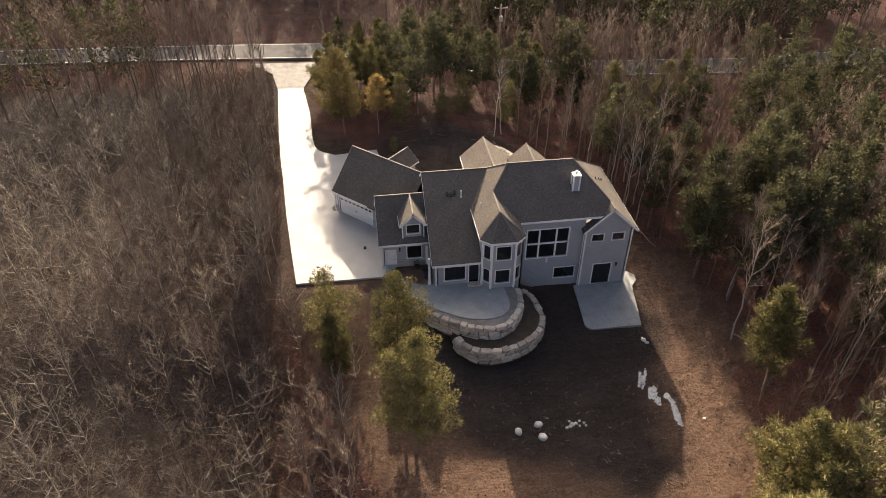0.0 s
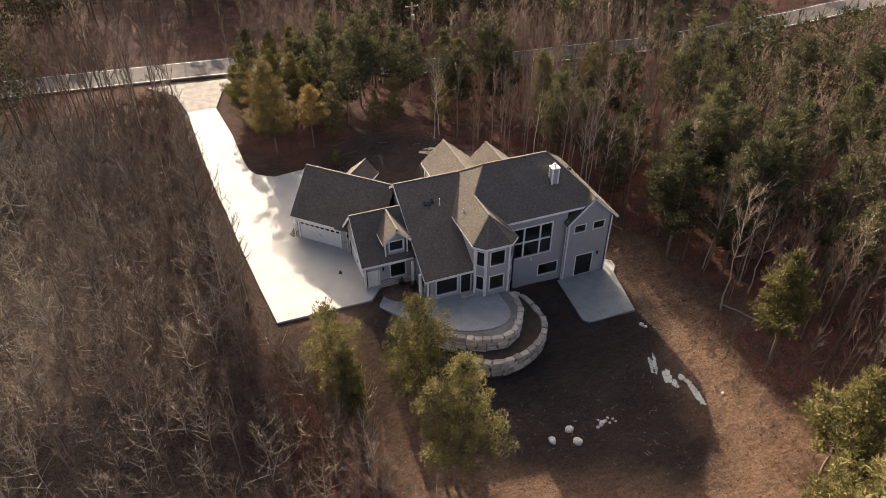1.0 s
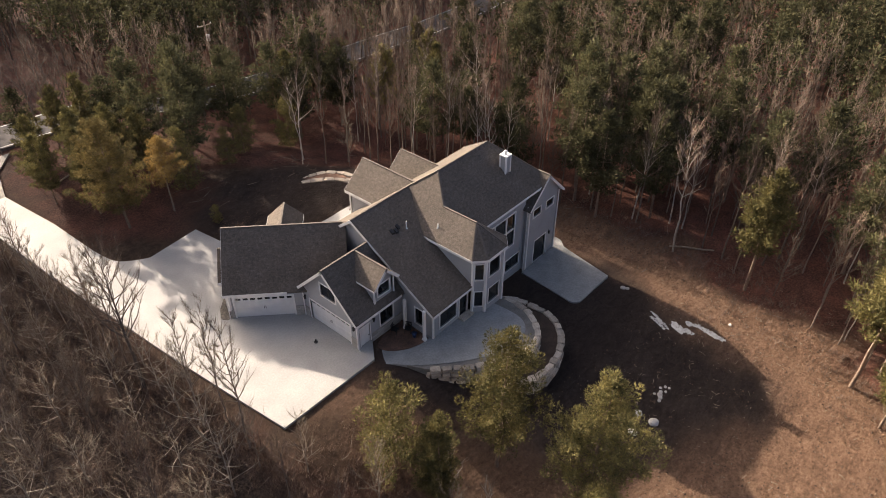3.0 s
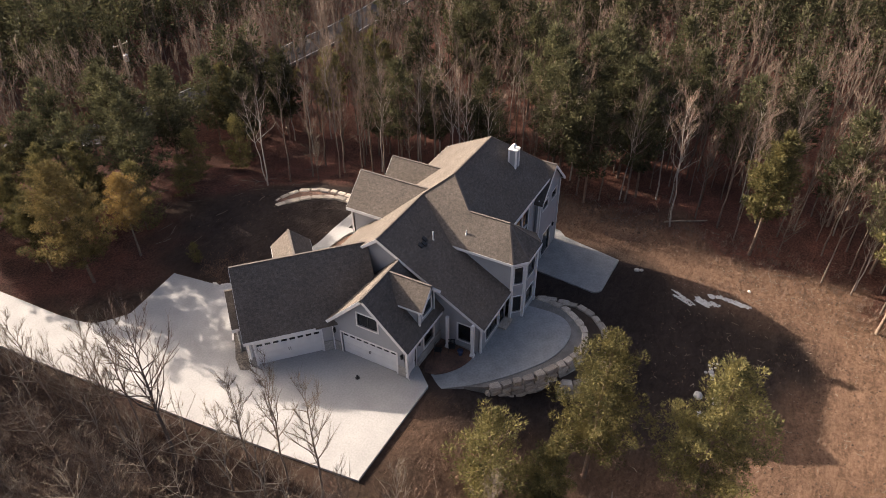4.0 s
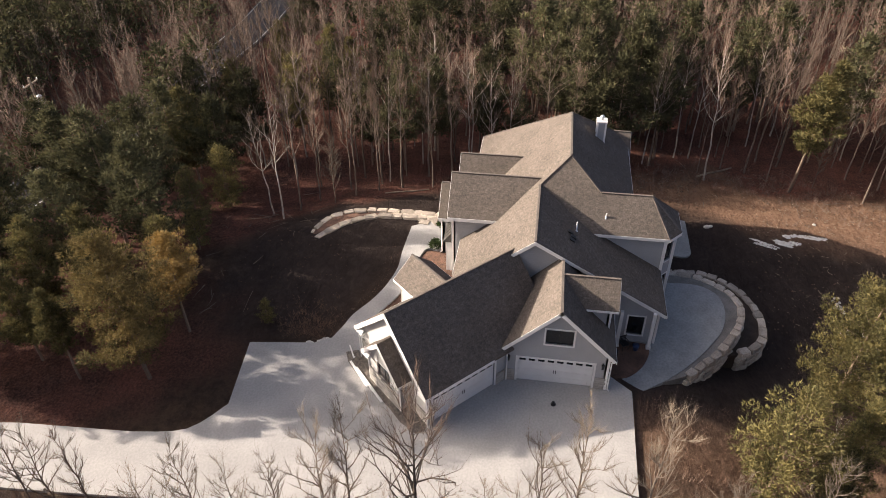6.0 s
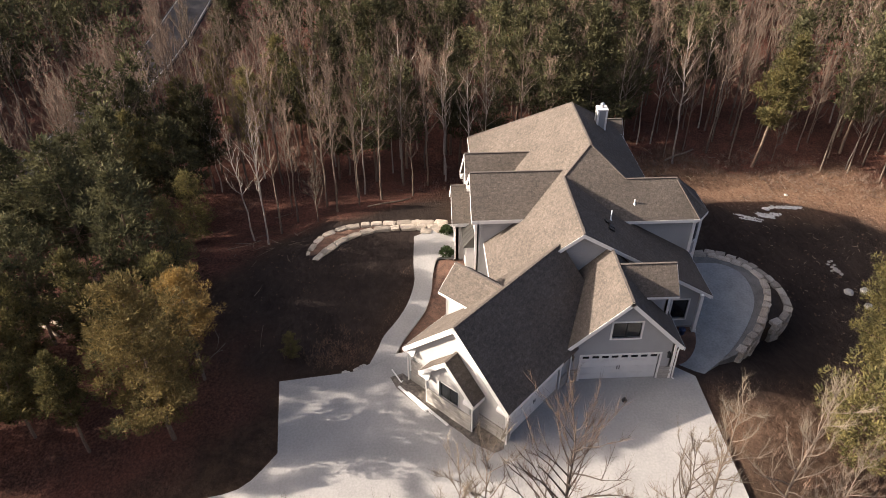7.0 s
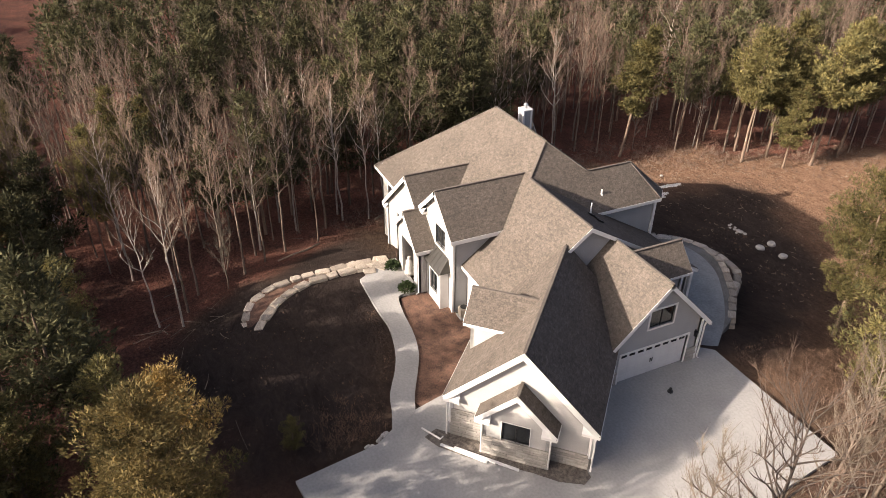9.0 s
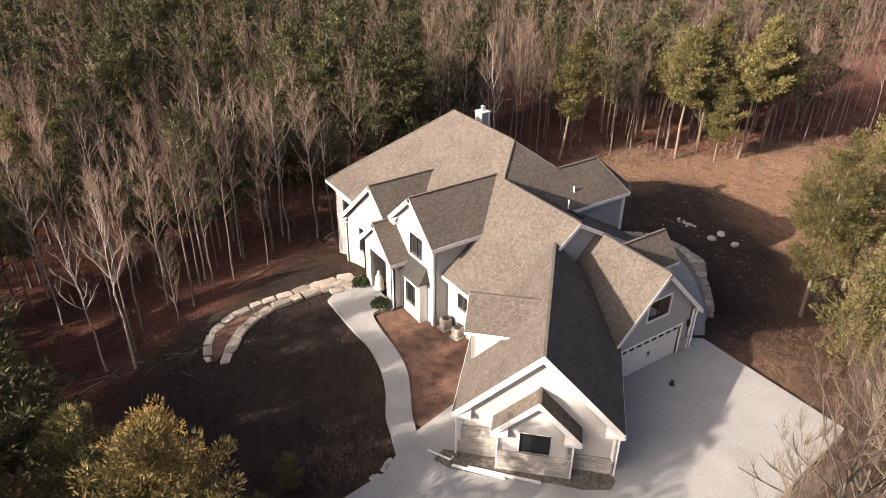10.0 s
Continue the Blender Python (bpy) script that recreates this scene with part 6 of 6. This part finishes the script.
boulder(12.15, 37.9, 0.34, 1), boulder(14.15, 38.5, 0.35, 2), boulder(14.2, 37.1, 0.36, 3)
boulder(27.4, 47.3, 0.24, 5), boulder(27.6, 46.9, 0.18, 6), boulder(29.3, 37.0, 0.16, 7)
rr = random.Random(31)
for k in range(9):
    boulder(17.5 + rr.uniform(-0.9, 0.9), 38.2 + rr.uniform(-0.5, 0.5), rr.uniform(0.1, 0.22), 40 + k, 0.2, None, "rubble_stone", "small pale stone of a rubble heap")
for k in range(12):
    t = k / 11
    boulder(3.75 - 0.9 * t + rr.uniform(-0.25, 0.25), 77.7 + 1.5 * t + rr.uniform(-0.2, 0.2), rr.uniform(0.09, 0.2), 60 + k, 0.2, None, "rubble_stone", "small pale stone beside the driveway edge")


def chalk_patch(x, y, L, w, rz, seed):
    """A thin ragged spill of pale crushed stone: many flat grains lying on the soil."""
    r = random.Random(seed)
    V, F = [], []
    c, s = math.cos(radians(rz)), math.sin(radians(rz))
    streaks = [(r.uniform(-0.5, 0.5) * w, r.uniform(-0.3, 0.3) * L, r.uniform(0.25, 0.8) * L, r.uniform(0.05, 0.16)) for _ in range(11)]
    for _ in range(620):
        v0, u0, ll, ww = r.choice(streaks)
        u, v = u0 + r.uniform(-0.5, 0.5) * ll, v0 + r.gauss(0, 1) * ww * 0.6
        px_, py_ = x + u * c - v * s, y + u * s + v * c
        q = r.uniform(0.04, 0.11)
        z = land_z(px_, py_) + 0.03
        a = r.uniform(0, 6.28)
        k = len(V)
        for t in range(4):
            V.append((px_ + q * math.cos(a + t * 1.57) * 1.3, py_ + q * math.sin(a + t * 1.57), z - 0.03))
        V.append((px_, py_, z + q * 0.45))
        F += [(k, k + 1, k + 4), (k + 1, k + 2, k + 4), (k + 2, k + 3, k + 4), (k + 3, k, k + 4)]
    return tagged(raw_mesh("crushed_stone_spill", V, F, M_CHALK), "thin ragged spill of pale crushed stone on the soil", "gravel spill", kind="stuff")


chalk_patch(25.4, 42.4, 2.2, 0.55, 62, 1), chalk_patch(25.8, 40.2, 2.1, 0.95, 70, 2), chalk_patch(27.1, 38.2, 2.7, 0.55, 82, 3), chalk_patch(27.0, 40.0, 0.6, 0.2, 60, 4)


# clods and chips lying on the open ground
def clods(name, label, count, where, seed, lo, hi, material):
    r = random.Random(seed)
    V, F = [], []
    for _ in range(count):
        x, y = where(r)
        q, a, z = r.uniform(lo, hi), r.uniform(0, 6.28), land_z(x, y)
        k, w = len(V), r.uniform(0.5, 1.6)
        for t in range(3):
            V.append((x + q * math.cos(a + t * 2.1) * w, y + q * math.sin(a + t * 2.1), z - 0.04))
        V.append((x + r.uniform(-0.3, 0.3) * q, y, z + q * r.uniform(0.4, 0.9)))
        F += [(k, k + 1, k + 3), (k + 1, k + 2, k + 3), (k + 2, k, k + 3)]
    return tagged(raw_mesh(name, V, F, material), label, "soil", kind="stuff")


M_CLOD = mat("earth_clod", (0.17, 0.11, 0.075), (0.055, 0.037, 0.027), rough=0.95, scale=1.2, fine=9.0, bump=0.3)


def in_yard(r):
    while True:
        x, y = r.uniform(3, 37), r.uniform(2, 56)
        if poly_distance(CLEARING, np.array([x]), np.array([y]))[0] < 1 and not (2 < x < 31 and y > 45):
            return x, y


clods("earth_clods", "clods of tan earth scattered over the bare yard", 2600, in_yard, 1, 0.05, 0.16, M_CLOD)
clods("pale_chips", "pale wood chips and stones scattered over the bare yard", 420, in_yard, 2, 0.04, 0.10, M_WOOD)
clods("front_clods", "clods of dark earth over the front yard", 260, lambda r: (r.uniform(5.5, 18), r.uniform(78.5, 88)), 3, 0.04, 0.13, M_CLOD)


# fallen logs, brush and dead branches
def log(p, q, r0, label, material=None):
    bm = bmesh.new()
    p, q = Vector(p), Vector(q)
    side = Vector((-(q - p).y, (q - p).x, 0)).normalized() * 0.1
    tube(bm, [p, p.lerp(q, 0.35) + side, p.lerp(q, 0.7) - side * 0.5, q], [r0, r0 * 0.95, r0 * 0.9, r0 * 0.8], 9)
    return tagged(smooth(finish("fallen_log", bm, material or M_BARK_PALE)), label, "log", "fallen logs")


for (x0, y0), (x1, y1), r0 in (((9.4, 100.4), (8.1, 98.4), 0.17), ((9.0, 100.9), (7.7, 99.0), 0.15), ((-2.6, 102.5), (0.5, 104.0), 0.12), ((33.5, 66.0), (32.2, 68.3), 0.14), ((34.5, 62.0), (33.6, 65.5), 0.1), ((28.6, 74.6), (26.2, 78.6), 0.09), ((37.0, 47.0), (39.5, 43.0), 0.13)):
    log((x0, y0, land_z(x0, y0) + r0 * 0.8), (x1, y1, land_z(x1, y1) + r0 * 0.8), r0 * 0.85, "weathered fallen log on the leaf litter", M_WOOD)


def dead_branches(name, label, count, where, seed, lo, hi, r0, material, keep=lambda x, y: True):
    r = random.Random(seed)
    bm = bmesh.new()
    k = 0
    while k < count:
        x, y = where(r)
        if not keep(x, y):
            continue
        k += 1
        a, L = r.uniform(0, 6.28), r.uniform(lo, hi)
        pts = []
        for t in (0, 0.5, 1):
            xx, yy = x + math.cos(a) * L * t, y + math.sin(a) * L * t
            pts.append((xx + r.uniform(-0.08, 0.08), yy + r.uniform(-0.08, 0.08), land_z(xx, yy) + 0.04 + r.uniform(0, 0.12)))
        rad = r0 * r.uniform(0.5, 1.2)
        tube(bm, pts, [rad, rad * 0.8, rad * 0.3], 4, False)
    return tagged(finish(name, bm, material), label, "branches", kind="stuff")


def at_edge(r):
    i = r.randrange(len(CLEARING) - 6)
    (x0, y0), (x1, y1) = CLEARING[i], CLEARING[i + 1]
    t = r.random()
    return x0 + (x1 - x0) * t + r.gauss(0, 2.2), y0 + (y1 - y0) * t + r.gauss(0, 2.2)


off_drive = lambda x, y: not (-12 < x < 5 and 55 < y < 114) and not (2 < x < 31 and 45 < y < 84)
dead_branches("fallen_branches", "dead grey branches scattered along the edge of the wood", 170, at_edge, 1, 0.6, 2.4, 0.03, M_BARK_GREY, off_drive)
dead_branches("chipped_wood", "pale wood chips and twigs strewn over the tan earth", 420, lambda r: (r.uniform(26, 38), r.uniform(22, 62)), 2, 0.10, 0.38, 0.022, M_WOOD, off_drive)
dead_branches("yard_sticks", "scraps of wood and stones on the tan earth", 450, lambda r: (r.uniform(4, 32), r.uniform(6, 42)), 3, 0.1, 0.6, 0.025, M_WOOD)


# brown weeds and brush along the drive and at the wood's edge
def weeds(name, label, count, where, seed, lo, hi, material, keep=lambda x, y: True, spread=0.5, width=0.018):
    r = random.Random(seed)
    V, F = [], []
    k = 0
    while k < count:
        x, y = where(r)
        if not keep(x, y):
            continue
        k += 1
        z = land_z(x, y)
        for _ in range(r.randint(7, 13)):
            a, L = r.uniform(0, 6.28), r.uniform(lo, hi)
            d = Vector((math.cos(a) * spread, math.sin(a) * spread, 1)).normalized()
            p = Vector((x + r.uniform(-0.25, 0.25), y + r.uniform(-0.25, 0.25), z - 0.05))
            s = Vector((-math.sin(a), math.cos(a), 0)) * width
            c = Vector((math.cos(a), math.sin(a), 0)) * width
            b = len(V)
            V += [p - s, p + s, p + c, p + d * L]
            F += [(b, b + 1, b + 3), (b + 1, b + 2, b + 3), (b + 2, b, b + 3)]
    return tagged(raw_mesh(name, V, F, material), label, "brush", kind="stuff")


def west_side(r):
    y = r.uniform(28, 112)
    edge = np.interp(y, [28, 36.6, 43, 50.7, 57, 78, 100, 116], [-2, -3.7, -5.6, -9.5, -9.0, -9.6, -11.5, -13.3])
    return float(edge) - abs(r.gauss(0, 7)) - 0.4, y


weeds("roadside_brush", "dry brown brush filling the thicket beside the driveway", 3000, west_side, 1, 0.5, 1.7, M_TWIG)
M_DRY_GRASS = mat("dry_red_brush", (0.26, 0.16, 0.105), (0.11, 0.068, 0.047), rough=0.9, scale=1.5, fine=8.0, bump=0.0)


def walk_side(r):
    """Ragged margins of the front walk and the mulched bed beside it."""
    line, side = (left, 1) if r.random() < 0.45 else (right, -1)
    x, y = line[r.randrange(4, len(line))]
    return x + r.gauss(0, 0.35), y + side * (0.25 + abs(r.gauss(0, 0.45)))


weeds("walk_side_straw", "dry reddish straw and weeds along the walk's edge", 240, walk_side, 5, 0.08, 0.3, M_DRY_GRASS, spread=1.6, width=0.012)
weeds("drive_corner_brush", "dry reddish brush at the corner of walk and drive", 170, lambda r: (r.gauss(4.9, 1.1), r.gauss(79.6, 1.3)), 6, 0.2, 0.55, M_DRY_GRASS, lambda x, y: x > 3.6 and y > 77.4, 0.9, 0.011)
weeds("court_side_brush", "dry reddish brush between the court and the young pines", 620, lambda r: (r.gauss(-3.0, 3.2), r.uniform(40, 55.5)), 7, 0.15, 0.55, M_DRY_GRASS, lambda x, y: x < 3.5 - 0.1 * (y - 40) and y < 55.8, 1.0, 0.009)
weeds("edge_brush", "dry brown brush at the edge of the wood", 1600, at_edge, 2, 0.3, 1.0, M_TWIG, lambda x, y: off_drive(x, y) and y < 76)

# ---- utility pole and wires by the road ----
pole = thing("utility_pole", "wooden utility pole with a grey transformer", "utility pole", "", (25.5, 112.6, -1.0))
bm = bmesh.new()
tube(bm, [(0, 0, 0), (0, 0, 9.6)], [0.16, 0.12], 10)
part("shaft", bm, M_WOOD, pole)
bm = bmesh.new()
box_at(bm, (-1.1, -0.06, 8.9), (1.1, 0.06, 9.02))
part("crossarm", bm, M_WOOD, pole)
for x in (-1.0, 0.0, 1.0):
    bm = bmesh.new()
    tube(bm, [(x, 0, 9.02), (x, 0, 9.1), (x, 0, 9.22)], [0.04, 0.07, 0.03], 8)
    part("insulator", bm, M_PVC, pole)
bm = bmesh.new()
tube(bm, [(0.0, -0.38, 6.9), (0.0, -0.38, 6.95), (0.0, -0.38, 7.75), (0.0, -0.38, 7.85)], [0.2, 0.27, 0.27, 0.12], 12)
part("transformer", bm, M_STEEL, pole, "pale grey cylindrical transformer")
bm = bmesh.new()
for z, w in ((9.2, 0.0), (8.4, 0.05), (6.6, 0.1)):
    for x0, x1 in ((-55, -15), (-15, 25.5), (25.5, 66), (66, 106)):
        pts = []
        for k in range(9):
            t = k / 8
            x = x0 + (x1 - x0) * t
            pts.append((x, road_y(x) - 3.5 + w, z - 1.0 - 1.1 * 4 * t * (1 - t) + 1.0 * 0))
        tube(bm, pts, [0.009] * 9, 4, False)
tagged(finish("power_lines", bm, mat("black_cable", (0.03, 0.03, 0.03), rough=0.9, spec=0.0)), "thin dark power lines along the road", "power line", kind="structure")
